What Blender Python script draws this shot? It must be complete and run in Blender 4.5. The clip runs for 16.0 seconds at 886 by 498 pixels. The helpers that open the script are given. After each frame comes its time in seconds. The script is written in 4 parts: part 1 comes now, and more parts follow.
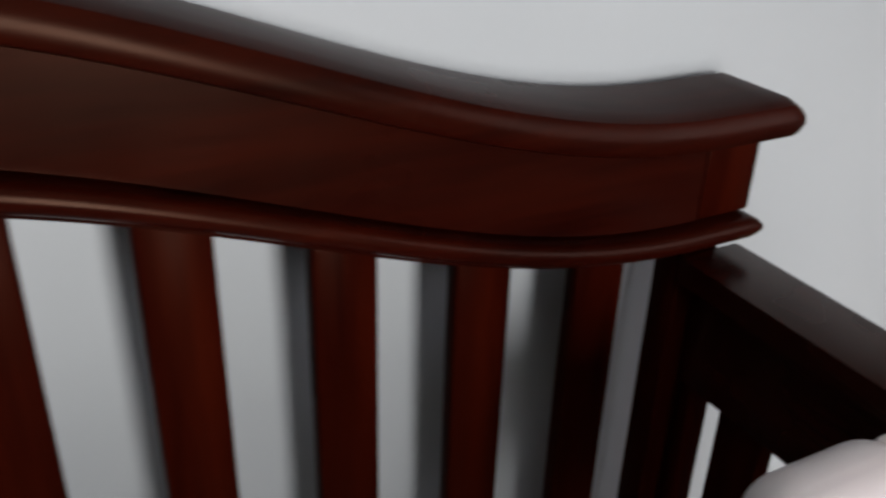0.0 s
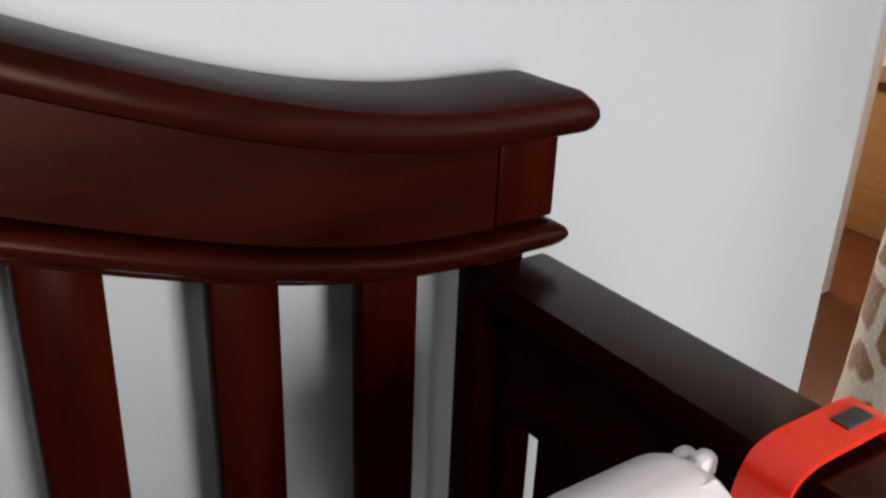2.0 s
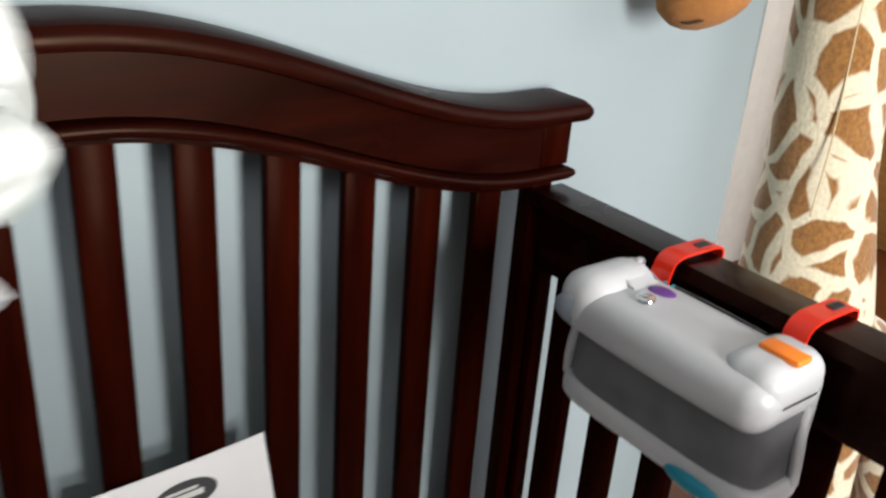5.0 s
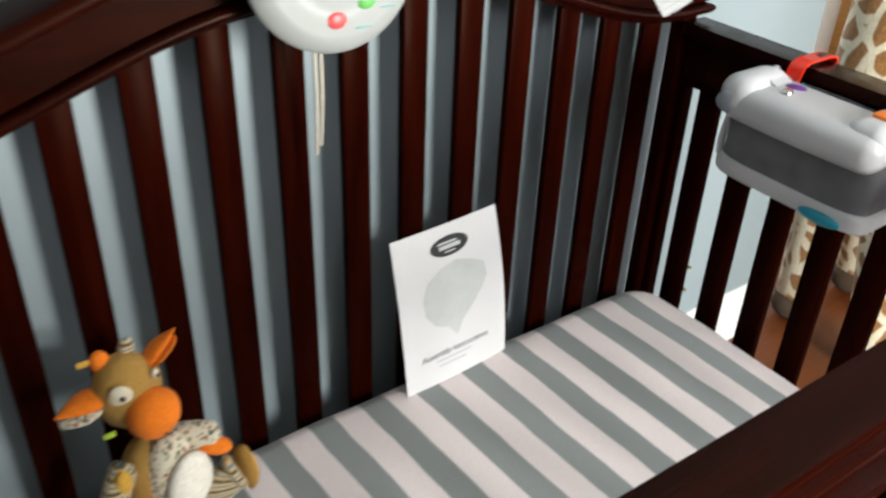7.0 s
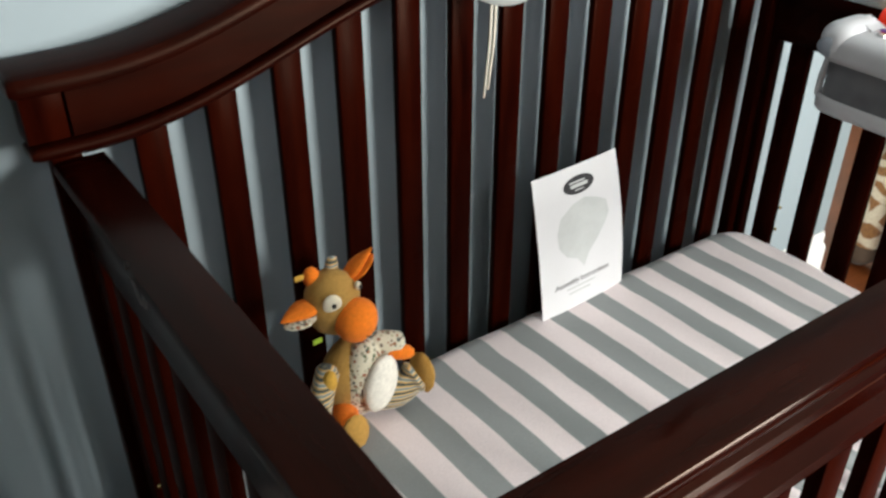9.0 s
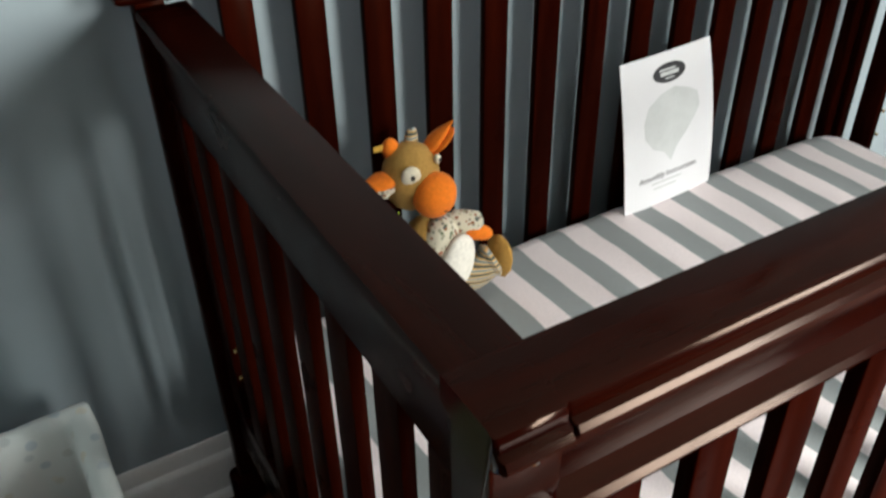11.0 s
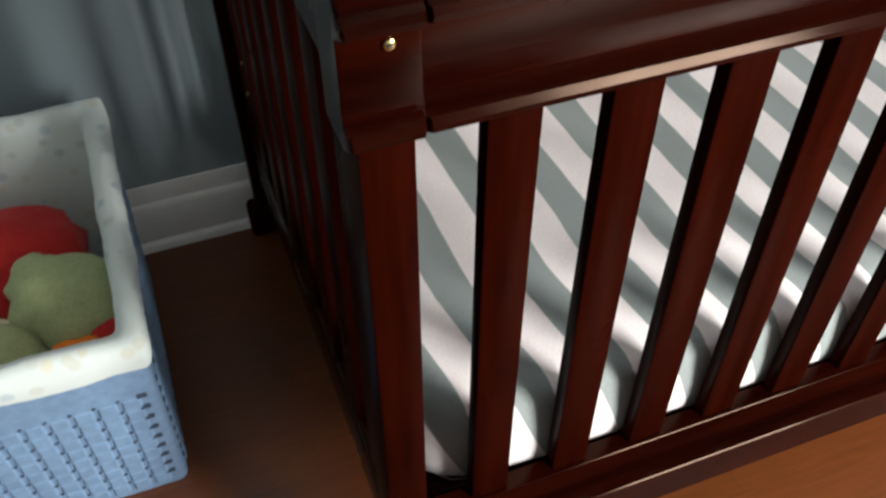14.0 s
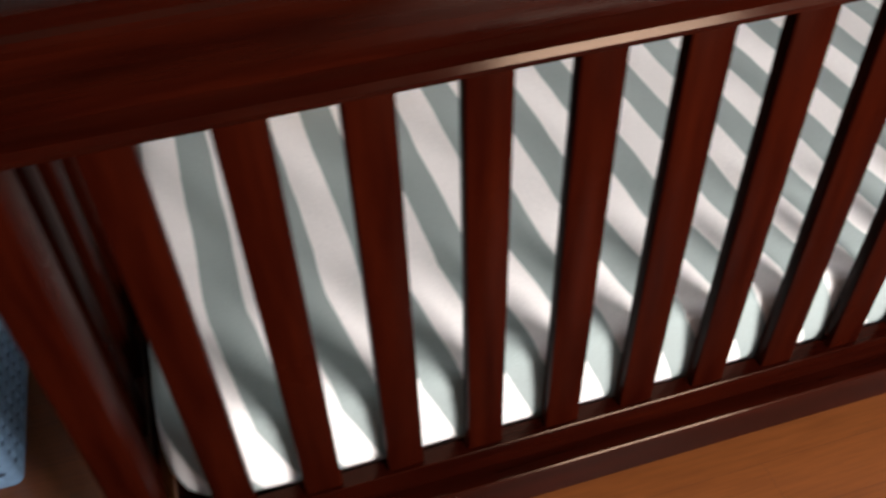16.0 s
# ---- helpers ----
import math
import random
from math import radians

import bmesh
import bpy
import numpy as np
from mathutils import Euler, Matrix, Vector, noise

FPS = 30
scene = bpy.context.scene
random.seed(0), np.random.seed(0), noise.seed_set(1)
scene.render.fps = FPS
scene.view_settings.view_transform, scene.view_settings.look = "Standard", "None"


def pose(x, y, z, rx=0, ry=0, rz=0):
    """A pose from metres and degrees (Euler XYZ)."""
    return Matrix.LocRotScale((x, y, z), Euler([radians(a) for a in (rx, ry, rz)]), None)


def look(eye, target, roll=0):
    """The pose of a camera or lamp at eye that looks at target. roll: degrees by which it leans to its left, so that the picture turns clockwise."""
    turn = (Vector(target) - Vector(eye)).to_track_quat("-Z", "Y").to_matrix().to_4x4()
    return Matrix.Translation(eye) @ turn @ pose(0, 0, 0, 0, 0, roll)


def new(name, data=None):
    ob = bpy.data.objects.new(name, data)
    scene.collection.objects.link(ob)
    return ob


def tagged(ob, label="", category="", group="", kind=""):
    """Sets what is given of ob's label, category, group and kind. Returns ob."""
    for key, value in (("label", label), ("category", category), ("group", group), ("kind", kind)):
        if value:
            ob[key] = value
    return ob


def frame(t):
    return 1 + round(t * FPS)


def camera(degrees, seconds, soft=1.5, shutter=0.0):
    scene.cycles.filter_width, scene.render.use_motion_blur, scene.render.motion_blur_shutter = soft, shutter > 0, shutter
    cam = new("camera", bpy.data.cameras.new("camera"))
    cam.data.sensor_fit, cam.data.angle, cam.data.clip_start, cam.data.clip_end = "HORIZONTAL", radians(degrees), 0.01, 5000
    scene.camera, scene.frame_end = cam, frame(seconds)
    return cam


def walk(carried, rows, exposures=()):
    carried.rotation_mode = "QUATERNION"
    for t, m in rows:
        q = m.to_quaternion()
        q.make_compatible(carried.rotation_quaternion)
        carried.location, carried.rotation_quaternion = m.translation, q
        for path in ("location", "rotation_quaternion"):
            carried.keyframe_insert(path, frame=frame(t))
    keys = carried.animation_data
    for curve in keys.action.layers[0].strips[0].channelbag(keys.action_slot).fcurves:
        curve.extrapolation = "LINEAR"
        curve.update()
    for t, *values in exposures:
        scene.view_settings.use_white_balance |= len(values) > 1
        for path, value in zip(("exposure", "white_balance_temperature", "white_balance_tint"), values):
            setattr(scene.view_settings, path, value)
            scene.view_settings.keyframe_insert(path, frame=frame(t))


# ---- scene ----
cam = camera(53.1, 16.0, soft=2.4, shutter=0.7)
PATH = [
    (0, (0.977, 0.335, 1.196), (1.82, 1.891, 0.263), 1.9),
    (0.5, (1.053, 0.323, 1.176), (1.917, 1.883, 0.272), 1.6),
    (1, (1.078, 0.336, 1.143), (2.067, 1.861, 0.308), 1.9),
    (1.5, (1.077, 0.338, 1.138), (2.111, 1.843, 0.322), 2.2),
    (2, (1.078, 0.333, 1.142), (2.127, 1.831, 0.334), 2.3),
    (2.5, (1.066, 0.32, 1.15), (2.089, 1.84, 0.348), 2.1),
    (3, (1.014, 0.269, 1.175), (2.04, 1.779, 0.359), 2.4),
    (5.3, (0.536, -0.081, 1.33), (1.67, 1.334, 0.486), 4.3),
    (5.5, (0.468, -0.098, 1.346), (1.599, 1.294, 0.461), 4.3),
    (6, (0.353, -0.153, 1.337), (1.379, 1.233, 0.325), 1.5),
    (6.5, (0.286, -0.2, 1.338), (1.279, 1.18, 0.284), 2.1),
    (7, (0.165, -0.234, 1.369), (1.17, 1.125, 0.3), 2.3),
    (7.5, (0.041, -0.279, 1.389), (1.037, 1.079, 0.312), 2.2),
    (8, (-0.05, -0.298, 1.391), (0.945, 1.068, 0.322), 1.5),
    (8.5, (-0.115, -0.294, 1.388), (0.882, 1.078, 0.328), 0.4),
    (11, (-0.166, -0.305, 1.271), (0.634, 1.101, 0.095), -1.2),
    (11.5, (-0.162, -0.314, 1.259), (0.61, 1.055, 0.022), -1.8),
    (12, (-0.151, -0.303, 1.234), (0.615, 1.031, -0.044), -2.1),
    (12.5, (-0.145, -0.308, 1.231), (0.611, 1.001, -0.079), -2.6),
    (13, (-0.14, -0.33, 1.189), (0.584, 0.916, -0.198), -3.2),
    (13.5, (-0.094, -0.386, 1.157), (0.546, 0.847, -0.282), -0.9),
    (14, (-0.069, -0.449, 1.137), (0.421, 0.854, -0.299), -0.2),
    (14.5, (-0.025, -0.479, 1.134), (0.423, 0.839, -0.302), -0.3),
    (15, (0.053, -0.532, 1.137), (0.444, 0.828, -0.276), 1.6),
    (15.5, (0.146, -0.58, 1.152), (0.518, 0.79, -0.256), -0.4),
    (16, (0.256, -0.558, 1.16), (0.63, 0.803, -0.257), -2.2),
]
walk(cam, [(t, look(e, g, r)) for t, e, g, r in PATH],
     exposures=[(0.0, -0.47, 7050, 26), (1.0, -0.27, 7050, 26), (3.0, -0.2, 7000, 24), (5.3, -0.2, 6600, 13), (6.5, -0.06, 6550, 11),
                (8.5, 0.06, 6550, 11), (11.0, 0.06, 6500, 10), (16.0, 0.05, 6500, 10)])

# ---- light ----
FLOOR = -0.04
WALL_Y = 0.833

world = bpy.data.worlds.new("world")
scene.world = world
world.use_nodes = True
wn = world.node_tree.nodes
sky = wn.new("ShaderNodeTexSky")
sky.sky_type, sky.sun_disc = "NISHITA", False
sky.sun_elevation, sky.sun_rotation = radians(35), radians(150)
wn["Background"].inputs[1].default_value = 0.12
world.node_tree.links.new(sky.outputs[0], wn["Background"].inputs[0])


def window_lamp(name, eye, target, sx, sy, watts, colour):
    data = bpy.data.lights.new(name, "AREA")
    data.shape, data.size, data.size_y = "RECTANGLE", sx, sy
    data.energy, data.color = watts, colour
    ob = new(name, data)
    ob.matrix_world = look(eye, target)
    return ob


window_lamp("daylight_front_window", (1.38, -1.78, 1.20), (0.9, 0.0, 0.8), 0.66, 1.06, 136, (0.99, 1.0, 0.965))
# weak lavender fill added from the right, no known source there
window_lamp("daylight_side_window", (3.22, -1.1, 1.55), (0.9, 0.3, 0.9), 1.0, 1.2, 24, (0.95, 0.94, 1.0))
window_lamp("daylight_hall_window", (4.15, 4.3, 1.5), (3.6, 2.0, 0.6), 1.2, 1.1, 130, (1.0, 0.96, 0.91))


# ---- materials ----
def material(name, rough=0.5, metal=0.0, coat=0.0, spec=0.5, sheen=0.0):
    m = bpy.data.materials.new(name)
    m.use_nodes = True
    b = m.node_tree.nodes["Principled BSDF"]
    b.inputs["Roughness"].default_value = rough
    b.inputs["Metallic"].default_value = metal
    b.inputs["Coat Weight"].default_value = coat
    b.inputs["Coat Roughness"].default_value = 0.2
    b.inputs["Specular IOR Level"].default_value = spec
    b.inputs["Sheen Weight"].default_value = sheen
    return m, m.node_tree.nodes, m.node_tree.links, b


def coords(nodes, links, scale=(1, 1, 1), out="Object"):
    tc, mp = nodes.new("ShaderNodeTexCoord"), nodes.new("ShaderNodeMapping")
    mp.inputs["Scale"].default_value = scale
    links.new(tc.outputs[out], mp.inputs["Vector"])
    return mp.outputs[0]


def noise_tex(nodes, links, vec, scale, detail=4.0, rough=0.6):
    n = nodes.new("ShaderNodeTexNoise")
    n.inputs["Scale"].default_value, n.inputs["Detail"].default_value = scale, detail
    n.inputs["Roughness"].default_value = rough
    links.new(vec, n.inputs["Vector"])
    return n.outputs[0]


def ramp(nodes, links, fac, stops):
    r = nodes.new("ShaderNodeValToRGB")
    while len(r.color_ramp.elements) < len(stops):
        r.color_ramp.elements.new(0.5)
    for e, (p, c) in zip(r.color_ramp.elements, stops):
        e.position, e.color = p, (*c, 1)
    links.new(fac, r.inputs[0])
    return r.outputs[0]


def mix(nodes, links, fac, a, b, mode="MIX"):
    x = nodes.new("ShaderNodeMix")
    x.data_type, x.blend_type = "RGBA", mode
    for s, v in ((x.inputs[0], fac), (x.inputs[6], a), (x.inputs[7], b)):
        if isinstance(v, (int, float)):
            s.default_value = v
        elif isinstance(v, tuple):
            s.default_value = (*v, 1)
        else:
            links.new(v, s)
    return x.outputs[2]


def bump(nodes, links, b, height, strength, dist):
    n = nodes.new("ShaderNodeBump")
    n.inputs["Strength"].default_value, n.inputs["Distance"].default_value = strength, dist
    links.new(height, n.inputs["Height"])
    links.new(n.outputs[0], b.inputs["Normal"])


def wood(name, dark, light, grain=(1, 1, 12), rough=0.22, coat=0.0, spec=0.12):
    m, n, l, b = material(name, rough, coat=coat, spec=spec)
    b.inputs["Specular Tint"].default_value = (1.0, 0.66, 0.47, 1)
    v = coords(n, l, grain)
    big, fine = noise_tex(n, l, v, 3.0), noise_tex(n, l, v, 22.0, 6)
    c = ramp(n, l, big, [(0.3, dark), (0.75, light)])
    g = ramp(n, l, fine, [(0.35, (0.84, 0.82, 0.80)), (0.7, (1.06, 1.04, 1.02))])
    l.new(mix(n, l, 0.8, c, g, "MULTIPLY"), b.inputs["Base Color"])
    smear = noise_tex(n, l, coords(n, l), 7.0, 3)
    l.new(ramp(n, l, smear, [(0.3, (rough - 0.05,) * 3), (0.75, (rough + 0.1,) * 3)]), b.inputs["Roughness"])
    bump(n, l, b, fine, 0.025, 0.002)
    return m


def plain(name, colour, rough=0.45, var=0.08, scale=30.0, bumpy=0.0, metal=0.0, coat=0.0, sheen=0.0):
    m, n, l, b = material(name, rough, metal, coat, sheen=sheen)
    v = coords(n, l)
    t = noise_tex(n, l, v, scale)
    big = noise_tex(n, l, v, scale / 7.0, 2)
    lo = tuple(c * (1 - var) for c in colour)
    hi = tuple(min(1, c * (1 + var)) for c in colour)
    c = ramp(n, l, t, [(0.3, lo), (0.7, hi)])
    g = ramp(n, l, big, [(0.3, (1 - var * 0.6,) * 3), (0.7, (1.0,) * 3)])
    l.new(mix(n, l, 1.0, c, g, "MULTIPLY"), b.inputs["Base Color"])
    if bumpy:
        bump(n, l, b, t, bumpy, 0.003)
    return m


def plush(name, colour, var=0.12):
    return plain(name, colour, 0.95, var, 160.0, 0.35, sheen=0.05)


CHERRY_DARK, CHERRY = (0.0055, 0.0005, 0.00025), (0.0170, 0.0018, 0.0006)
wood_z = wood("cherry_stain_upright", (0.008, 0.0007, 0.0003), (0.021, 0.0023, 0.0007), (14, 14, 1.2), 0.3, spec=0.014)
wood_x = wood("cherry_stain_long", CHERRY_DARK, CHERRY, (1.2, 14, 14), 0.13, spec=0.10)
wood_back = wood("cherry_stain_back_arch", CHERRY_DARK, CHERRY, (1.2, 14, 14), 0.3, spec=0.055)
wood_y = wood("cherry_stain_cross", CHERRY_DARK, CHERRY, (14, 1.2, 14), spec=0.11)

# painted wall
wall_mat, n, l, b = material("blue_grey_wall_paint", 0.6, spec=0.35)
v = coords(n, l)
l.new(ramp(n, l, noise_tex(n, l, v, 1.4, 3), [(0.3, (0.236, 0.286, 0.303)), (0.7, (0.264, 0.316, 0.333))]), b.inputs["Base Color"])
bump(n, l, b, noise_tex(n, l, v, 260.0, 4), 0.12, 0.001)

white_paint = plain("white_trim_paint", (0.74, 0.74, 0.72), 0.4, 0.05, 18.0, 0.05)
cream_paint = plain("cream_trim_paint", (0.64, 0.585, 0.50), 0.4, 0.05, 18.0, 0.05)
ceiling_mat = plain("ceiling_paint", (0.78, 0.78, 0.76), 0.8, 0.04, 12.0)

# oak floor
floor_mat, n, l, b = material("oak_floor", 0.32, coat=0.2)
v = coords(n, l)
br = n.new("ShaderNodeTexBrick")
br.offset, br.inputs["Scale"].default_value = 0.37, 1.0
br.inputs["Brick Width"].default_value, br.inputs["Row Height"].default_value = 0.9, 0.083
br.inputs["Mortar Size"].default_value = 0.0005
br.inputs["Color1"].default_value, br.inputs["Color2"].default_value = (0.130, 0.037, 0.009, 1), (0.102, 0.028, 0.007, 1)
br.inputs["Mortar"].default_value = (0.07, 0.02, 0.007, 1)
l.new(v, br.inputs["Vector"])
gr = noise_tex(n, l, coords(n, l, (2, 26, 1)), 6.0, 6)
gc = ramp(n, l, gr, [(0.3, (0.75, 0.72, 0.7)), (0.7, (1.08, 1.06, 1.04))])
l.new(mix(n, l, 1.0, br.outputs[0], gc, "MULTIPLY"), b.inputs["Base Color"])
bump(n, l, b, gr, 0.05, 0.001)

# striped fitted sheet
sheet_mat, n, l, b = material("striped_sheet", 0.92, sheen=0.25)
v = coords(n, l)
sep, wav = n.new("ShaderNodeSeparateXYZ"), n.new("ShaderNodeMath")
l.new(v, sep.inputs[0])
wob = noise_tex(n, l, v, 5.0, 2)
wav.operation = "MULTIPLY_ADD"
l.new(wob, wav.inputs[0])
wav.inputs[1].default_value = 0.012
l.new(sep.outputs[0], wav.inputs[2])
lean, curl, curl0, total = (n.new("ShaderNodeMath") for _ in range(4))
lean.operation, lean.inputs[1].default_value, lean.inputs[2].default_value = "MULTIPLY_ADD", 0.03, -0.0105
l.new(sep.outputs[1], lean.inputs[0])
curl0.operation, curl0.inputs[1].default_value = "SUBTRACT", 0.20
l.new(sep.outputs[1], curl0.inputs[0])
curl.operation, curl.inputs[1].default_value = "MINIMUM", 0.0
l.new(curl0.outputs[0], curl.inputs[0])
total.operation, total.inputs[1].default_value = "MULTIPLY_ADD", 0.14
l.new(curl.outputs[0], total.inputs[0])
l.new(lean.outputs[0], total.inputs[2])
drop0, drop, sway = (n.new("ShaderNodeMath") for _ in range(3))
drop0.operation, drop0.inputs[1].default_value = "SUBTRACT", 0.328
l.new(sep.outputs[2], drop0.inputs[0])
drop.operation, drop.inputs[1].default_value = "MINIMUM", 0.0
l.new(drop0.outputs[0], drop.inputs[0])
sway.operation, sway.inputs[1].default_value = "MULTIPLY_ADD", 0.38
l.new(drop.outputs[0], sway.inputs[0])
l.new(total.outputs[0], sway.inputs[2])
both = n.new("ShaderNodeMath")
both.operation = "ADD"
l.new(wav.outputs[0], both.inputs[0])
l.new(sway.outputs[0], both.inputs[1])
fr = n.new("ShaderNodeMath")
fr.operation = "MULTIPLY_ADD"
l.new(both.outputs[0], fr.inputs[0])
fr.inputs[1].default_value, fr.inputs[2].default_value = 1 / 0.0963, -(0.451 + 0.006) / 0.0963 + 20
fc = n.new("ShaderNodeMath")
fc.operation = "FRACT"
l.new(fr.outputs[0], fc.inputs[0])
weave = noise_tex(n, l, v, 420.0, 3)
stripe = ramp(n, l, fc.outputs[0], [(0.0, (0.245, 0.268, 0.265)), (0.475, (0.245, 0.268, 0.265)), (0.49, (0.80, 0.715, 0.71)), (0.985, (0.80, 0.715, 0.71)), (1.0, (0.245, 0.268, 0.265))])
gw = ramp(n, l, weave, [(0.3, (0.88, 0.88, 0.88)), (0.7, (1.05, 1.05, 1.05))])
l.new(mix(n, l, 1.0, stripe, gw, "MULTIPLY"), b.inputs["Base Color"])
bump(n, l, b, mix(n, l, 0.3, noise_tex(n, l, coords(n, l, (1, 0.5, 1)), 14.0, 3), weave), 0.25, 0.004)

white_plastic = plain("white_plastic", (0.51, 0.515, 0.53), 0.35, 0.03, 10.0)
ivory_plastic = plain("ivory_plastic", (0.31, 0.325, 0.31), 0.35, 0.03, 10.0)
grey_mesh, n, l, b = material("grey_speaker_screen", 0.55)
v = coords(n, l)
l.new(ramp(n, l, noise_tex(n, l, v, 12.0, 2), [(0.3, (0.075, 0.078, 0.085)), (0.75, (0.15, 0.152, 0.16))]), b.inputs["Base Color"])
red_strap = plain("red_rubber_strap", (0.70, 0.022, 0.004), 0.25, 0.08, 20.0)
orange_plastic = plain("orange_plastic", (0.95, 0.22, 0.015), 0.4, 0.05)
purple_plastic = plain("purple_plastic", (0.13, 0.035, 0.24), 0.35, 0.06)
lilac_plastic = plain("lilac_plastic", (0.30, 0.24, 0.52), 0.4, 0.12)
teal_plastic = plain("teal_plastic", (0.0, 0.23, 0.33), 0.4, 0.1)
green_plastic = plain("green_plastic", (0.10, 0.40, 0.08), 0.4, 0.3, 40.0)
coral_plastic = plain("coral_plastic", (0.75, 0.07, 0.07), 0.4, 0.1)
amber_plastic = plain("amber_plastic", (0.95, 0.38, 0.02), 0.4, 0.25, 60.0)
chrome = plain("chrome", (0.75, 0.75, 0.75), 0.15, 0.03, metal=1.0)
brass = plain("brass_bolt", (0.75, 0.60, 0.25), 0.25, 0.05, metal=1.0)
black_ink = plain("black_ink", (0.02, 0.02, 0.022), 0.6, 0.2)
grey_ink = plain("grey_ink", (0.34, 0.34, 0.345), 0.7, 0.1)
pale_ink = plain("pale_grey_print", (0.56, 0.58, 0.565), 0.75, 0.06, 25.0)
teal_ink = plain("teal_ink", (0.12, 0.33, 0.33), 0.6, 0.1)
paper_mat = plain("white_paper", (0.70, 0.70, 0.705), 0.7, 0.02, 8.0)
cord_mat = plain("cream_cord", (0.62, 0.58, 0.48), 0.9, 0.15, 200.0, 0.4)
white_plush = plush("white_plush", (0.41, 0.435, 0.42), 0.05)
tag_print = plain("faint_tag_print", (0.66, 0.665, 0.67), 0.9, 0.05)
tag_cloth = plain("white_tag_cloth", (0.46, 0.465, 0.47), 0.9, 0.05, 90.0, 0.2)
tan_plush = plush("tan_plush", (0.40, 0.225, 0.05))
orange_plush = plush("orange_plush", (0.86, 0.20, 0.006))
cream_plush = plush("cream_plush", (0.72, 0.66, 0.50))
red_plush = plush("red_plush", (0.42, 0.012, 0.01))
green_plush = plush("pale_green_plush", (0.36, 0.40, 0.20))
dark_felt = plush("dark_felt", (0.035, 0.03, 0.025))
gold_plush = plush("gold_plush", (0.58, 0.33, 0.045))
belly_plush = plush("pale_cream_plush", (0.74, 0.71, 0.62))
foot_plush = plush("ochre_plush", (0.46, 0.25, 0.05))


def print_cloth(name, base, specks, scale, size=0.40):
    m, n, l, b = material(name, 0.95, sheen=0.3)
    vo = n.new("ShaderNodeTexVoronoi")
    vo.inputs["Scale"].default_value = scale
    l.new(coords(n, l), vo.inputs["Vector"])
    c = ramp(n, l, vo.outputs["Color"], [(i / len(specks), s) for i, s in enumerate(specks)])
    dots = ramp(n, l, vo.outputs["Distance"], [(size, (1, 1, 1)), (size + 0.1, (0, 0, 0))])
    l.new(mix(n, l, dots, base, c), b.inputs["Base Color"])
    return m


floral_cloth = print_cloth("speckled_floral_cloth", (0.62, 0.58, 0.44), [(0.05, 0.06, 0.03), (0.13, 0.17, 0.09), (0.32, 0.11, 0.05), (0.08, 0.10, 0.09), (0.45, 0.42, 0.28)], 135.0)
liner_cloth = print_cloth("faded_floral_liner", (0.60, 0.65, 0.63), [(0.50, 0.53, 0.44), (0.62, 0.65, 0.63), (0.41, 0.50, 0.54), (0.62, 0.60, 0.50)], 38.0, 0.26)

stripe_cloth, n, l, b = material("multi_stripe_cloth", 0.95, sheen=0.3)
wv = n.new("ShaderNodeTexWave")
wv.bands_direction = "Z"
wv.inputs["Scale"].default_value, wv.inputs["Distortion"].default_value = 25.0, 0.8
l.new(coords(n, l), wv.inputs["Vector"])
l.new(ramp(n, l, wv.outputs[1], [(0.0, (0.04, 0.045, 0.04)), (0.25, (0.25, 0.24, 0.14)), (0.5, (0.75, 0.36, 0.05)), (0.75, (0.5, 0.46, 0.33)), (1.0, (0.14, 0.19, 0.19))]), b.inputs["Base Color"])

giraffe_coat, n, l, b = material("giraffe_spotted_plush", 0.95, sheen=0.4)
v = coords(n, l, (1, 1, 0.8))
warp = n.new("ShaderNodeTexNoise")
warp.inputs["Scale"].default_value = 9.0
l.new(v, warp.inputs["Vector"])
wv3 = mix(n, l, 0.06, v, warp.outputs["Color"])
vo = n.new("ShaderNodeTexVoronoi")
vo.feature = "DISTANCE_TO_EDGE"
vo.inputs["Scale"].default_value = 15.5
l.new(wv3, vo.inputs["Vector"])
spots = ramp(n, l, vo.outputs["Distance"], [(0.095, (0.0, 0.0, 0.0)), (0.15, (1, 1, 1))])
fur = noise_tex(n, l, v, 150.0)
brown = ramp(n, l, fur, [(0.3, (0.17, 0.068, 0.014)), (0.7, (0.32, 0.145, 0.030))])
cream = ramp(n, l, fur, [(0.3, (0.58, 0.51, 0.36)), (0.7, (0.70, 0.64, 0.48))])
l.new(mix(n, l, spots, cream, brown), b.inputs["Base Color"])
bump(n, l, b, fur, 0.6, 0.004)

basket_blue = plain("blue_woven_basket", (0.175, 0.275, 0.42), 0.55, 0.14, 60.0, 0.2)
basket_dark = plain("dark_basket_gaps", (0.03, 0.045, 0.075), 0.8, 0.2, 60.0)
tan_wood = wood("tan_pine", (0.50, 0.28, 0.10), (0.62, 0.37, 0.15), (14, 1.2, 14), 0.5, 0.1)
pink_wood = wood("pinkish_pine", (0.55, 0.36, 0.24), (0.66, 0.45, 0.31), (14, 1.2, 14), 0.5, 0.1)
brown_wood = wood("brown_oak", (0.16, 0.06, 0.022), (0.26, 0.10, 0.04), (14, 1.2, 14), 0.45, 0.1)


# ---- mesh helpers ----
def mesh_of(name, bm, mat, smooth=30):
    bmesh.ops.recalc_face_normals(bm, faces=bm.faces)
    me = bpy.data.meshes.new(name)
    bm.to_mesh(me)
    bm.free()
    me.materials.append(mat)
    if smooth:
        for p in me.polygons:
            p.use_smooth = True
        me.set_sharp_from_angle(angle=radians(smooth))
    return me


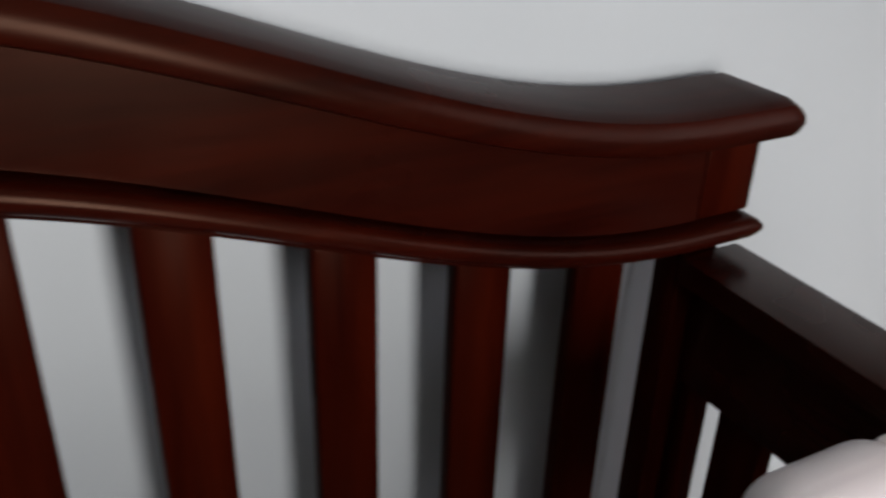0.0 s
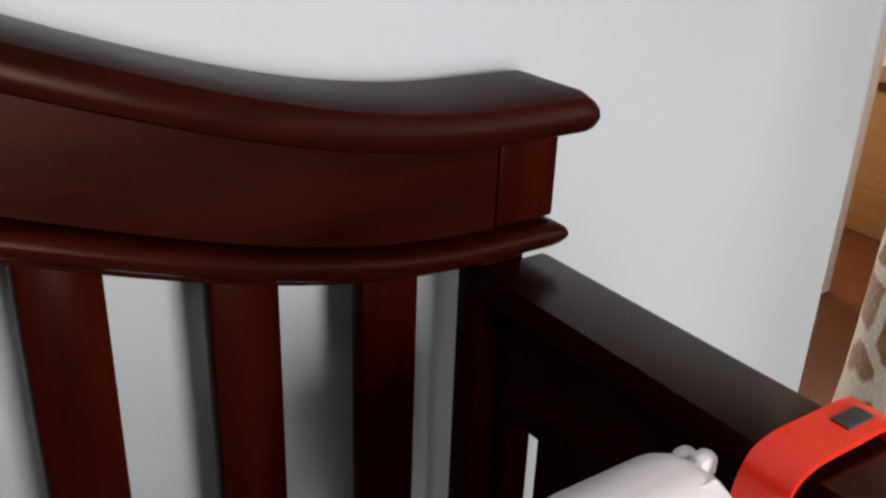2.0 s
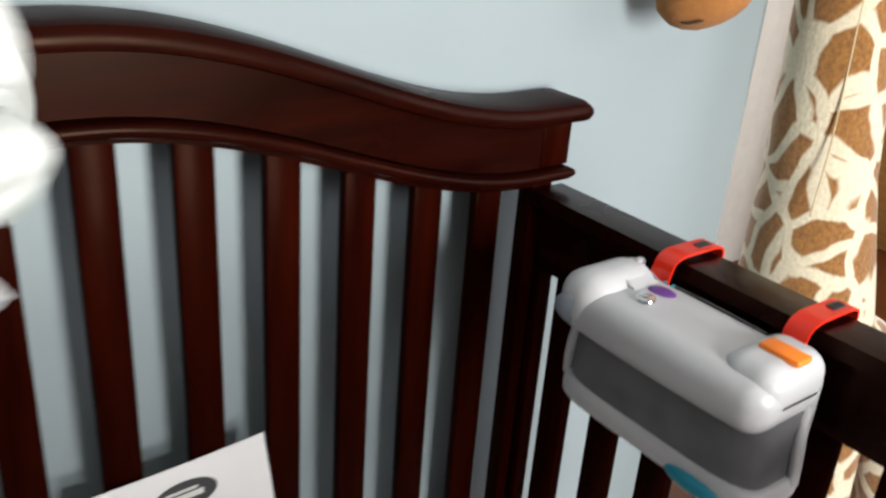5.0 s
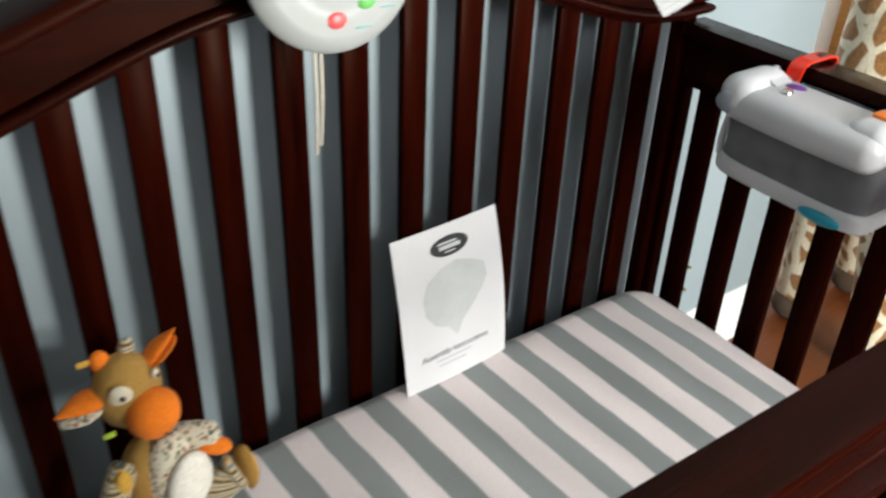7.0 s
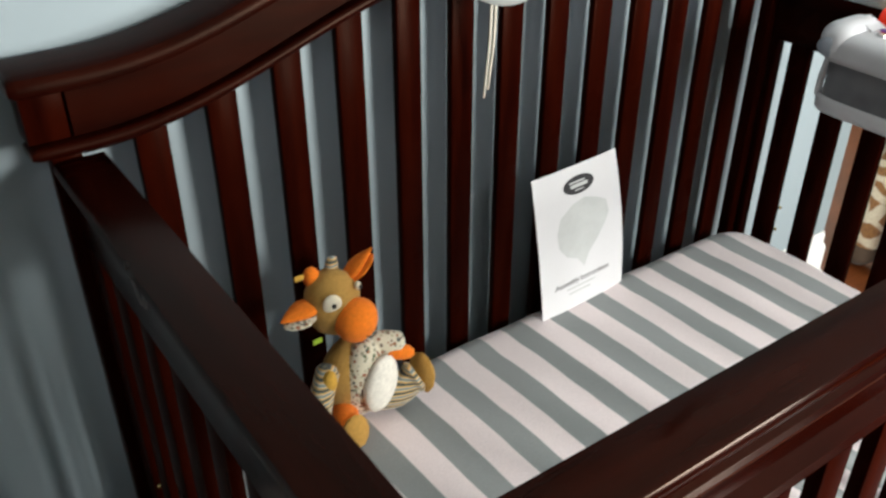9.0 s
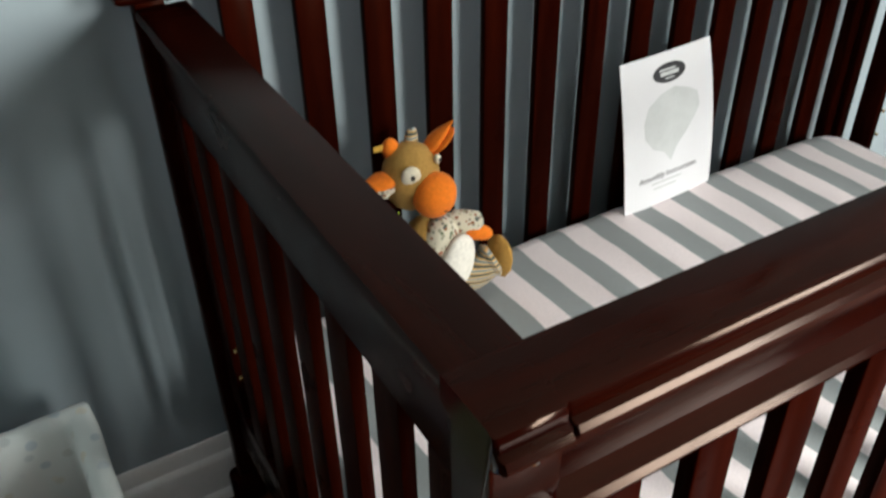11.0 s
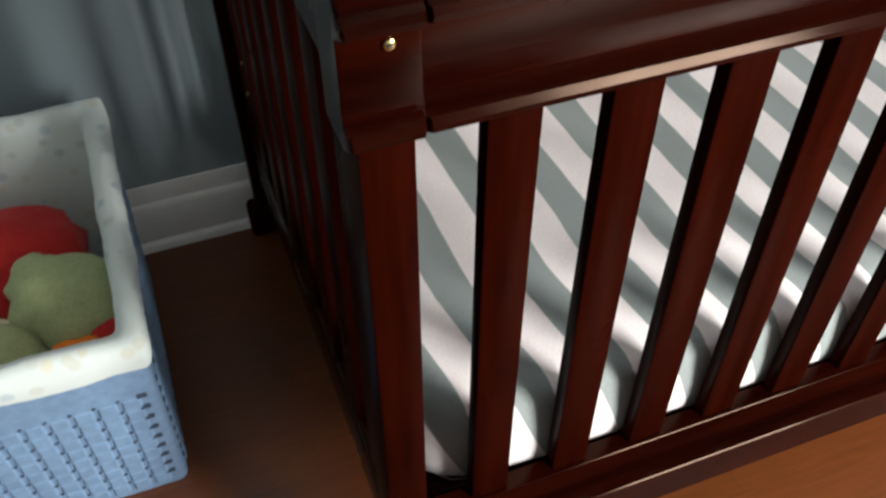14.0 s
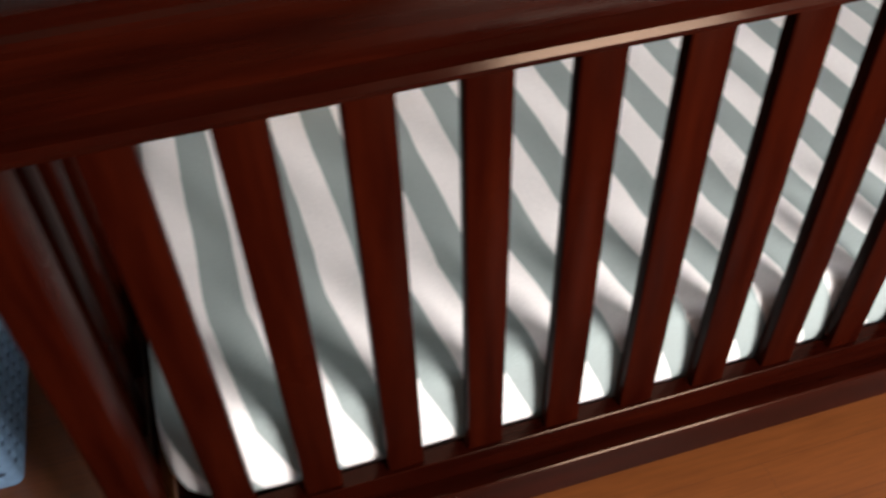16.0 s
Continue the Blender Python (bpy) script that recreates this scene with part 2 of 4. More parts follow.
def thing(name, at=(0, 0, 0), label="", category="", group="", kind=""):
    ob = new(name)
    ob.location = at
    return tagged(ob, label, category, group, kind)


def part(name, bm, mat, parent, label="", smooth=30):
    ob = new(name, mesh_of(name, bm, mat, smooth))
    ob.parent = parent
    ob.matrix_parent_inverse = Matrix.Translation(-parent.location)
    return tagged(ob, label)


def solo(name, bm, mat, label="", category="", group="", kind="", smooth=30):
    return tagged(new(name, mesh_of(name, bm, mat, smooth)), label, category, group, kind)


def box(x0, x1, y0, y1, z0, z1, r=0.003, seg=2, bm=None):
    b = bmesh.new()
    bmesh.ops.create_cube(b, size=1.0)
    bmesh.ops.scale(b, vec=(x1 - x0, y1 - y0, z1 - z0), verts=b.verts)
    bmesh.ops.translate(b, vec=((x0 + x1) / 2, (y0 + y1) / 2, (z0 + z1) / 2), verts=b.verts)
    if r > 0:
        bmesh.ops.bevel(b, geom=b.edges[:], offset=r, segments=seg, profile=0.5, affect="EDGES")
    return join(bm, b)


def join(bm, b):
    if bm is None:
        return b
    me = bpy.data.meshes.new("tmp")
    b.to_mesh(me)
    b.free()
    bm.from_mesh(me)
    bpy.data.meshes.remove(me)
    return bm


def sweep(rings, closed=False, caps=True, bm=None):
    """A skin over rings of points, each ring a closed loop."""
    b = bmesh.new()
    vs = [[b.verts.new(p) for p in ring] for ring in rings]
    k = len(rings[0])
    pairs = list(zip(vs, vs[1:])) + ([(vs[-1], vs[0])] if closed else [])
    for a, c in pairs:
        for i in range(k):
            j = (i + 1) % k
            b.faces.new((a[i], a[j], c[j], c[i]))
    if caps and not closed:
        b.faces.new(vs[0])
        b.faces.new(vs[-1][::-1])
    return join(bm, b)


def tube(points, radius, sides=10, bm=None):
    pts = [Vector(p) for p in points]
    rad = radius if isinstance(radius, (list, tuple)) else [radius] * len(pts)
    rings = []
    for i, p in enumerate(pts):
        d = (pts[min(i + 1, len(pts) - 1)] - pts[max(i - 1, 0)]).normalized()
        q = d.to_track_quat("Z", "Y")
        rings.append([p + q @ Vector((math.cos(a) * rad[i], math.sin(a) * rad[i], 0)) for a in np.linspace(0, 2 * math.pi, sides, endpoint=False)])
    return sweep(rings, bm=bm)


def blob(centre, radii, turn=(0, 0, 0), lump=0.0, detail=3, seed=0.0, power=1.0, bm=None):
    """A rounded stuffed form with a slightly uneven skin."""
    b = bmesh.new()
    bmesh.ops.create_icosphere(b, subdivisions=detail, radius=1.0)
    m = pose(*centre, *turn)
    for w in b.verts:
        c = w.co.copy()
        if power != 1.0:
            c = Vector([math.copysign(abs(a) ** power, a) for a in c])
        s = 1 + lump * noise.noise(c * 1.9 + Vector((seed, seed * 2.3, 0)))
        w.co = m @ Vector((c.x * radii[0] * s, c.y * radii[1] * s, c.z * radii[2] * s))
    return join(bm, b)


def smooth_points(pts, n=8):
    """A soft curve through the points."""
    out = []
    p = [Vector(q) for q in pts]
    p = [p[0] * 2 - p[1]] + p + [p[-1] * 2 - p[-2]]
    for i in range(1, len(p) - 2):
        for t in np.linspace(0, 1, n, endpoint=False):
            a, c, d, e = p[i - 1], p[i], p[i + 1], p[i + 2]
            out.append(0.5 * ((2 * c) + (d - a) * t + (2 * a - 5 * c + 4 * d - e) * t * t + (3 * c - a - 3 * d + e) * t ** 3))
    return out + [p[-2]]


def disc(centre, rx, rz, depth, turn=(0, 0, 0), seg=40, r=0.003, bm=None):
    """A flat oval puck whose face looks to -y before turning."""
    m = pose(*centre, *turn)
    rings = []
    for y, k in ((depth, 1.0), (r, 1.0), (r * 0.3, 1 - r * 0.3 / rx), (0, 1 - r / rx)):
        rings.append([m @ Vector((math.cos(a) * rx * k, y, math.sin(a) * rz * k)) for a in np.linspace(0, 2 * math.pi, seg, endpoint=False)])
    return sweep(rings, bm=bm)


# ---- room ----
def wall_with_opening(name, axis, at, thick, a0, a1, z1, holes, mat, label):
    """A wall along x (axis 'x') or y with rectangular holes (a0, a1, z0, z1) cut right through."""
    bm = None
    cuts = sorted({a0, a1, *[h[0] for h in holes], *[h[1] for h in holes]})
    for p, q in zip(cuts, cuts[1:]):
        spans = [(FLOOR, z1)]
        for h in holes:
            if h[0] <= p and q <= h[1]:
                spans = [(FLOOR, h[2]), (h[3], z1)]
        for s, e in spans:
            if e - s < 0.01:
                continue
            if axis == "x":
                bm = box(p, q, min(at, at + thick), max(at, at + thick), s, e, 0, bm=bm)
            else:
                bm = box(min(at, at + thick), max(at, at + thick), p, q, s, e, 0, bm=bm)
    return solo(name, bm, mat, label, "wall", kind="structure", smooth=0)


CEIL = 2.45
solo("floor", box(-2.4, 5.2, -2.75, 4.6, FLOOR - 0.1, FLOOR, 0), floor_mat, "warm orange-brown oak floor with a satin finish", "floor", kind="structure", smooth=0)
wall_with_opening("wall_back", "x", WALL_Y, 0.055, -2.3, 3.42, CEIL, [(1.958, 2.95, FLOOR, 2.06)], wall_mat, "blue-grey painted wall behind the crib")
wall_with_opening("wall_front", "x", -1.86, -0.12, -2.3, 3.42, CEIL, [(1.02, 1.74, 0.64, 1.76)], wall_mat, "blue-grey painted wall with a window")
wall_with_opening("wall_left", "y", -2.18, -0.12, -1.86, WALL_Y, CEIL, [], wall_mat, "blue-grey painted side wall")
wall_with_opening("wall_right", "y", 3.3, 0.12, -1.86, WALL_Y, CEIL, [(-1.65, -0.55, 0.90, 2.20)], wall_mat, "blue-grey painted side wall with an added, unseen window")
wall_with_opening("wall_hall_far", "x", 4.4, 0.12, 0.6, 5.1, CEIL, [(3.5, 4.8, 0.9, 2.1)], cream_paint, "cream painted wall of the next room")
wall_with_opening("wall_hall_right", "y", 5.0, 0.12, 0.98, 4.4, CEIL, [], cream_paint, "cream painted wall of the next room")
wall_with_opening("wall_hall_left", "y", 0.9, -0.12, 0.99, 4.4, CEIL, [], cream_paint, "cream painted wall of the next room")
wall_with_opening("wall_hall_near", "x", 0.87, 0.11, 3.43, 5.1, CEIL, [], cream_paint, "cream painted wall of the next room")
solo("wall_hall_corner", box(3.12, 3.475, 1.67, 1.80, FLOOR, CEIL, 0.004), white_paint, "white painted wall end in the next room", "wall", kind="structure")
solo("ceiling", box(-2.4, 5.2, -2.75, 4.6, CEIL, CEIL + 0.1, 0), ceiling_mat, "plain white painted ceiling", "ceiling", kind="structure", smooth=0)


def window(name, a0, a1, z0, z1, at, out, along="x"):
    def bar(p, q, d0, d1, s, e, bm=None):
        lo, hi = min(d0, d1), max(d0, d1)
        return box(p, q, lo, hi, s, e, 0.004, bm=bm) if along == "x" else box(lo, hi, p, q, s, e, 0.004, bm=bm)
    mid = (a0 + a1) / 2
    w = thing(name, (mid, at, z0) if along == "x" else (at, mid, z0), "white-framed window letting daylight in", "window", kind="structure")
    bm = None
    for a, c in ((a0, a0 + 0.05), (a1 - 0.05, a1), (mid - 0.02, mid + 0.02)):
        bm = bar(a, c, at - 0.03, at + 0.03, z0 + 0.05, z1 - 0.05, bm)
    for a, c in ((z0, z0 + 0.05), (z1 - 0.05, z1)):
        bm = bar(a0, a1, at - 0.03, at + 0.03, a, c, bm)
    part("window_frame", bm, white_paint, w)
    part("window_sill", bar(a0 - 0.05, a1 + 0.05, at, at + out, z0 - 0.03, z0 - 0.002), white_paint, w)


# the right-hand window is unseen, added to go with the fill lamp
window("window_1", -1.65, -0.55, 0.90, 2.20, 3.36, -0.14, "y")
window("window_3", 1.02, 1.74, 0.64, 1.76, -1.92, 0.14)
window("window_2", 3.5, 4.8, 0.9, 2.1, 4.46, -0.14)


def baseboard(name, x0, x1, y):
    prof = [(0, 0), (-0.033, 0), (-0.032, 0.006), (-0.028, 0.012), (-0.0195, 0.016), (-0.019, 0.086), (-0.015, 0.094), (-0.0095, 0.098), (-0.0085, 0.104), (-0.0085, 0.121), (-0.004, 0.132), (0, 0.132)]
    return solo(name, sweep([[(x, y + a, FLOOR + c) for a, c in prof] for x in (x0, x1)]), white_paint, "white painted wooden baseboard with a moulded top", "baseboard", kind="structure")


baseboard("baseboard", -2.18, 1.955, WALL_Y)

# door casing round the opening beside the crib
trim = thing("trim", (2.98, WALL_Y, FLOOR), "cream painted door casing round an open doorway", "door casing", kind="structure")
part("side_casing", box(2.95, 3.02, WALL_Y - 0.02, WALL_Y - 0.001, FLOOR, 2.13, 0.004), cream_paint, trim)
part("top_casing", box(1.960, 2.948, WALL_Y - 0.02, WALL_Y - 0.001, 2.06, 2.13, 0.004), cream_paint, trim)

# low wooden chest in the next room
chest = thing("wooden_chest", (4.25, 1.8, FLOOR), "low tan pine chest with a paler lid in the next room", "chest")
part("body", box(4.0, 4.5, 1.0, 2.7, FLOOR, 0.47, 0.006), tan_wood, chest)
part("lid", box(3.98, 4.5, 0.98, 2.72, 0.50, 0.56, 0.008), pink_wood, chest, "pinkish pine lid")
part("lid_rail", box(3.99, 4.5, 0.99, 2.71, 0.472, 0.498, 0.003), brown_wood, chest, "brown strip under the lid")
part("backboard", box(4.38, 4.5, 0.98, 2.72, 0.562, 0.80, 0.006), brown_wood, chest, "brown wooden backboard")

# ---- crib ----
X1, PITCH, GAP = 0.078, 0.0995, 0.0555
SLAT = PITCH - GAP
X2 = X1 + 13 * PITCH + GAP
XC = 0.7515
crib = thing("crib", (XC, 0.38, FLOOR), "dark cherry-stained wooden baby crib with slatted sides and an arched back", "crib")


XB = 0.742


def arch(x):
    d = 0.744 - abs(x - XB)
    s = min(max((d - 0.07) / 0.59, 0), 1)
    return 0.984 + 0.136 * (1 - math.cos(math.pi * s)) / 2


def rounded(y0, y1, z0, z1, r, n=4):
    """A rounded rectangle in the y-z plane."""
    pts = []
    for cy, cz, a0 in ((y1 - r, z1 - r, 0), (y0 + r, z1 - r, 90), (y0 + r, z0 + r, 180), (y1 - r, z0 + r, 270)):
        for k in range(n + 1):
            a = radians(a0 + 90 * k / n)
            pts.append((cy + r * math.cos(a), cz + r * math.sin(a)))
    return pts


def arched(prof, x0, x1, n=72):
    return sweep([[(x, y, arch(x) + z) for y, z in prof] for x in np.linspace(x0, x1, n)])


# arched back
cap_prof = [(0.742, 0.002), (0.7435, -0.003), (0.748, -0.005), (0.820, -0.005), (0.824, 0.0), (0.824, 0.018), (0.820, 0.022), (0.758, 0.022), (0.748, 0.018), (0.7435, 0.012)]


def end_round(prof, x0, x1, z):
    """The same moulding run with softly rounded ends."""
    yc = sum(p[0] for p in prof) / len(prof)
    zc = sum(p[1] for p in prof) / len(prof)
    rings = []
    for x in [x0, x0 + 0.002, x0 + 0.006, *np.linspace(x0 + 0.012, x1 - 0.012, 80), x1 - 0.006, x1 - 0.002, x1]:
        e = min(x - x0, x1 - x)
        k = 1 - 0.45 * max(0, 1 - e / 0.012) ** 2
        rings.append([(x, yc + (y - yc) * (0.9 + 0.1 * k), arch(x) + z + zc + (w - zc) * k) for y, w in prof])
    return sweep(rings)


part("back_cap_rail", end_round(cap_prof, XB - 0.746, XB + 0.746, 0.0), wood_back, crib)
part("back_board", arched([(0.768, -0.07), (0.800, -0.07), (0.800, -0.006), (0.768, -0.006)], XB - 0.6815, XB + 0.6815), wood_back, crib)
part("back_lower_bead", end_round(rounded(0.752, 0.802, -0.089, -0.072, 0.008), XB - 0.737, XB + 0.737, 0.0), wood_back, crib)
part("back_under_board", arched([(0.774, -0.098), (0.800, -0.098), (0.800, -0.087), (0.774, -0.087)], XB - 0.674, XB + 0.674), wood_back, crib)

for i in range(13):
    x = X1 + GAP + i * PITCH
    part("back_slat", box(x, x + SLAT, 0.778, 0.794, 0.215, arch(x + SLAT / 2) - 0.092, 0.0035), wood_z, crib)
part("back_bottom_rail", box(XB - 0.674, XB + 0.674, 0.772, 0.803, 0.12, 0.225, 0.004), wood_x, crib)
for s in (-1, 1):
    xo, xi = XB + s * 0.735, XB + s * 0.6845
    part("back_post_block", box(min(xo, xi), max(xo, xi), 0.769, 0.815, 0.9125, 0.9785, 0.003), wood_z, crib)
    part("back_corner_cleat", box(min(XB + s * 0.66, XB + s * 0.70), max(XB + s * 0.66, XB + s * 0.70), 0.8005, 0.812, 0.90, 0.978, 0.001), wood_z, crib)
    xo, xi = XB + s * 0.714, XB + s * 0.676
    part("back_post", box(min(xo, xi), max(xo, xi), 0.771, 0.8005, FLOOR + 0.001, 0.911, 0.004), wood_z, crib)
    xo, xi = XB + s * 0.730, XB + s * 0.670
    part("back_foot", box(min(xo, xi), max(xo, xi), 0.766, 0.804, FLOOR + 0.001, 0.036, 0.012, 3), wood_z, crib, "rounded foot block")

# front rail mouldings
front_prof = [(0.043, 0.886), (-0.010, 0.886), (-0.016, 0.884), (-0.0185, 0.880), (-0.0185, 0.8765), (-0.019, 0.873), (-0.0245, 0.870), (-0.027, 0.865), (-0.026, 0.860), (-0.021, 0.857), (-0.013, 0.856),
              (-0.0115, 0.829), (-0.0055, 0.815), (-0.004, 0.796), (-0.012, 0.792), (-0.020, 0.788), (-0.0235, 0.782), (-0.0215, 0.776), (-0.013, 0.773), (0.0, 0.772), (0.030, 0.772), (0.030, 0.860), (0.043, 0.864)]


def run_x(prof, x0, x1, dy=0.0):
    def soft(y, k):
        y = y + (dy if y < 0 else 0)
        return y if y > -0.0145 else -0.0145 + (y + 0.0145) * k
    return sweep([[(x, soft(y, k), z) for y, z in prof] for x, k in ((x0, 0.45), (x0 + 0.0012, 0.8), (x0 + 0.003, 1), (x1 - 0.003, 1), (x1 - 0.0012, 0.8), (x1, 0.45))])


SEAM = 0.082
part("front_top_rail", run_x(front_prof, SEAM, 2 * XC - SEAM), wood_x, crib, "glossy moulded top rail")
block_prof = [p for p in front_prof if not (0.80 < p[1] < 0.835)]
for s in (-1, 1):
    a, c = (0.0275, SEAM) if s < 0 else (2 * XC - SEAM, 2 * XC - 0.0275)
    prof = [(y, z) if z > 0.835 or z < 0.7945 or y > 0 else (-0.0135, z) for y, z in block_prof]
    part("corner_block", run_x(prof, a, c, -0.0025), wood_x, crib)
    xo = (0.036, X1) if s < 0 else (X2, 2 * XC - 0.036)
    part("front_post", box(xo[0], xo[1], -0.010, 0.046, FLOOR + 0.001, 0.7715, 0.004), wood_z, crib)
    xb = 0.060 if s < 0 else 2 * XC - 0.060
    bolt = part("bolt", disc((xb, -0.0185, 0.846), 0.0043, 0.0043, 0.007, r=0.002, seg=20), brass, crib, "small brass bolt head")
    part("bolt_socket", disc((xb, -0.0195, 0.846), 0.0018, 0.0018, 0.002, r=0.0005, seg=6), black_ink, bolt)
for i in range(13):
    x = X1 + GAP + i * PITCH
    part("front_slat", box(x, x + SLAT, 0.0, 0.019, 0.221, 0.773, 0.0035), wood_z, crib)
bottom_prof = [(0.016, 0.228), (-0.005, 0.228), (-0.006, 0.227), (-0.006, 0.188), (-0.0295, 0.188), (-0.031, 0.1865), (-0.031, 0.125), (-0.028, 0.120), (0.016, 0.120)]
part("front_bottom_rail", run_x(bottom_prof, X1 - 0.001, X2 + 0.001), wood_x, crib, "stepped bottom rail")

# the two ends
for s in (-1, 1):
    def X(a):
        return a if s < 0 else 2 * XC - a
    side_prof = [(0.090, 0.886), (0.035, 0.886), (0.029, 0.8835), (0.027, 0.8785), (0.027, 0.872), (0.031, 0.868), (0.035, 0.862), (0.035, 0.850), (0.042, 0.846), (0.042, 0.772), (0.0435, 0.768), (0.068, 0.768), (0.068, 0.862), (0.090, 0.866)]
    part("side_top_rail", sweep([[(X(a), y, z) for a, z in side_prof] for y in (0.0431, 0.767)]), wood_y, crib, "flat side top rail")
    part("side_bottom_rail", box(min(X(0.042), X(0.066)), max(X(0.042), X(0.066)), 0.047, 0.767, 0.12, 0.225, 0.004), wood_y, crib)
    y0, pitch, w = 0.0475, 0.0925, 0.0475
    gap_y = (0.768 - y0 - 7 * w) / 8
    for k in range(7):
        y = y0 + gap_y + (0.047 if s < 0 else 0.008) + k * (w + gap_y)
        part("side_slat", box(min(X(0.044), X(0.060)), max(X(0.044), X(0.060)), y, y + w, 0.22, 0.770, 0.0035), wood_z, crib)
    if s < 0:
        part("side_post", box(0.043, 0.067, 0.0465, 0.094, 0.2255, 0.7675, 0.003), wood_z, crib)
    else:
        part("side_post", box(X(0.067), X(0.043), 0.752, 0.7665, 0.2255, 0.7675, 0.003), wood_z, crib)
    for yb, zb in ((0.835, 0.395), (0.835, 0.340)):
        part("bolt", box(min(X(0.0405), X(0.046)), max(X(0.0405), X(0.046)), yb - 0.16, yb - 0.153, zb, zb + 0.007, 0.002), brass, crib, "small brass bolt head")

# spring base under the mattress
part("mattress_support", box(X1 + 0.004, X2 - 0.004, 0.035, 0.745, 0.180, 0.197, 0.003), wood_x, crib)


# ---- mattress in its striped sheet ----
def mattress():
    x0, x1, y0, y1, z0, z1 = X1 + 0.002, X2 - 0.002, 0.022, 0.770, 0.198, 0.344
    rings = []
    hx, hy, cx, cy = (x1 - x0) / 2, (y1 - y0) / 2, (x0 + x1) / 2, (y0 + y1) / 2
    angles = np.linspace(0, 2 * math.pi, 200, endpoint=False)

    def loop(inset, z, r=0.07, wob=0.0):
        pts = []
        for a in angles:
            c, s_ = math.cos(a), math.sin(a)
            e = 14.0
            k = (abs(c) ** e + abs(s_) ** e) ** (-1 / e)
            px, py = k * c * (hx - inset), k * s_ * (hy - inset)
            nz = noise.noise(Vector((px * 9, py * 9, z * 14))) * wob
            pts.append((cx + px + nz * 0.4, cy + py + nz * 0.4, z + nz))
        return pts
    for inset, z, wob in ((0.03, z0, 0.0), (0.010, z0 + 0.006, 0.001), (0.003, z0 + 0.020, 0.003), (0.0, z0 + 0.045, 0.004), (0.001, z0 + 0.070, 0.004), (0.004, z0 + 0.096, 0.004), (0.008, z1 - 0.022, 0.003), (0.015, z1 - 0.011, 0.003), (0.026, z1 - 0.004, 0.003), (0.042, z1 - 0.001, 0.003), (0.080, z1 - 0.002, 0.003), (0.12, z1, 0.003), (0.16, z1 + 0.001, 0.003), (0.22, z1 + 0.002, 0.003), (0.28, z1 + 0.003, 0.002), (0.34, z1 + 0.003, 0.001)):
        rings.append(loop(inset, z, wob=wob))
    return sweep(rings)


bed = thing("crib_mattress", (XC, 0.39, 0.198), "crib mattress in a fitted sheet with grey and pale pink stripes", "mattress")
part("fitted_sheet", mattress(), sheet_mat, bed)
hem = []
for k in range(240):
    a = 2 * math.pi * k / 240
    c, s_ = math.cos(a), math.sin(a)
    e = (abs(c) ** 14 + abs(s_) ** 14) ** (-1 / 14)
    hem.append((XC + e * c * (0.655 + 0.002 * math.sin(k * 2.1)), 0.387 + e * s_ * (0.360 + 0.002 * math.sin(k * 1.7)), 0.2015 + 0.001 * math.sin(k * 3.3)))
part("elastic_hem", sweep([[(x, y, z) for x, y, z in hem], [(x, y, z - 0.003) for x, y, z in hem]], caps=False), sheet_mat, bed, "gathered elastic hem")

# ---- instruction booklet leaning on the slats ----
book = thing("instruction_booklet", (0.915, 0.72, 0.34), "white paper assembly booklet leaning against the crib slats", "booklet")
BW, BH = 0.222, 0.288
book_m = Matrix.Translation((0.916, 0.718, 0.343)) @ pose(0, 0, 0, -11.0, 0, 3.5)


def book_pt(u, v, lift=0.0):
    """A point of the bowed cover: u across, v up, 0 to 1 both."""
    bow = 0.010 * math.sin(math.pi * v) * (0.4 + 0.6 * u) - 0.012 * (u - 0.5) ** 2
    return book_m @ Vector(((u - 0.5) * BW, -bow - lift, v * BH))


def cover(u0, u1, v0, v1, front, back, n=12):
    rings = []
    for i in range(n + 1):
        u = u0 + (u1 - u0) * i / n
        rings.append([book_pt(u, v0 + (v1 - v0) * j / n, front) for j in range(n + 1)] + [book_pt(u, v0 + (v1 - v0) * j / n, back) for j in range(n, -1, -1)])
    return sweep(rings)


def printed(name, outline, mat, lift=0.0007, label=""):
    """A flat printed shape lying on the cover."""
    b = bmesh.new()
    mid = (sum(p[0] for p in outline) / len(outline), sum(p[1] for p in outline) / len(outline))
    c = b.verts.new(book_pt(*mid, lift))
    loops = [[b.verts.new(book_pt(mid[0] + (u - mid[0]) * k, mid[1] + (w - mid[1]) * k, lift)) for u, w in outline] for k in (0.33, 0.66, 1.0)]
    k = len(outline)
    for i in range(k):
        j = (i + 1) % k
        b.faces.new((c, loops[0][i], loops[0][j]))
        for p, q in zip(loops, loops[1:]):
            b.faces.new((p[i], q[i], q[j], p[j]))
    return part(name, b, mat, book, label, smooth=0)


part("cover", cover(0, 1, 0, 1, 0.0, -0.0007), paper_mat, book)
part("inner_pages", cover(0.004, 0.994, 0.003, 0.996, -0.0012, -0.0028), paper_mat, book)
oval = [(0.505 + 0.18 * math.cos(a), 0.868 + 0.062 * math.sin(a)) for a in np.linspace(0, 2 * math.pi, 36, endpoint=False)]
printed("logo_oval", oval, black_ink, label="black oval mark")
for du, dv, w, h in ((-0.02, 0.022, 0.09, 0.006), (0.0, -0.004, 0.10, 0.012), (0.0, -0.034, 0.05, 0.004)):
    printed("logo_bar", [(0.505 + du - w, 0.868 + dv - h), (0.505 + du + w, 0.868 + dv - h), (0.505 + du + w, 0.868 + dv + h), (0.505 + du - w, 0.868 + dv + h)], pale_ink, 0.0011)
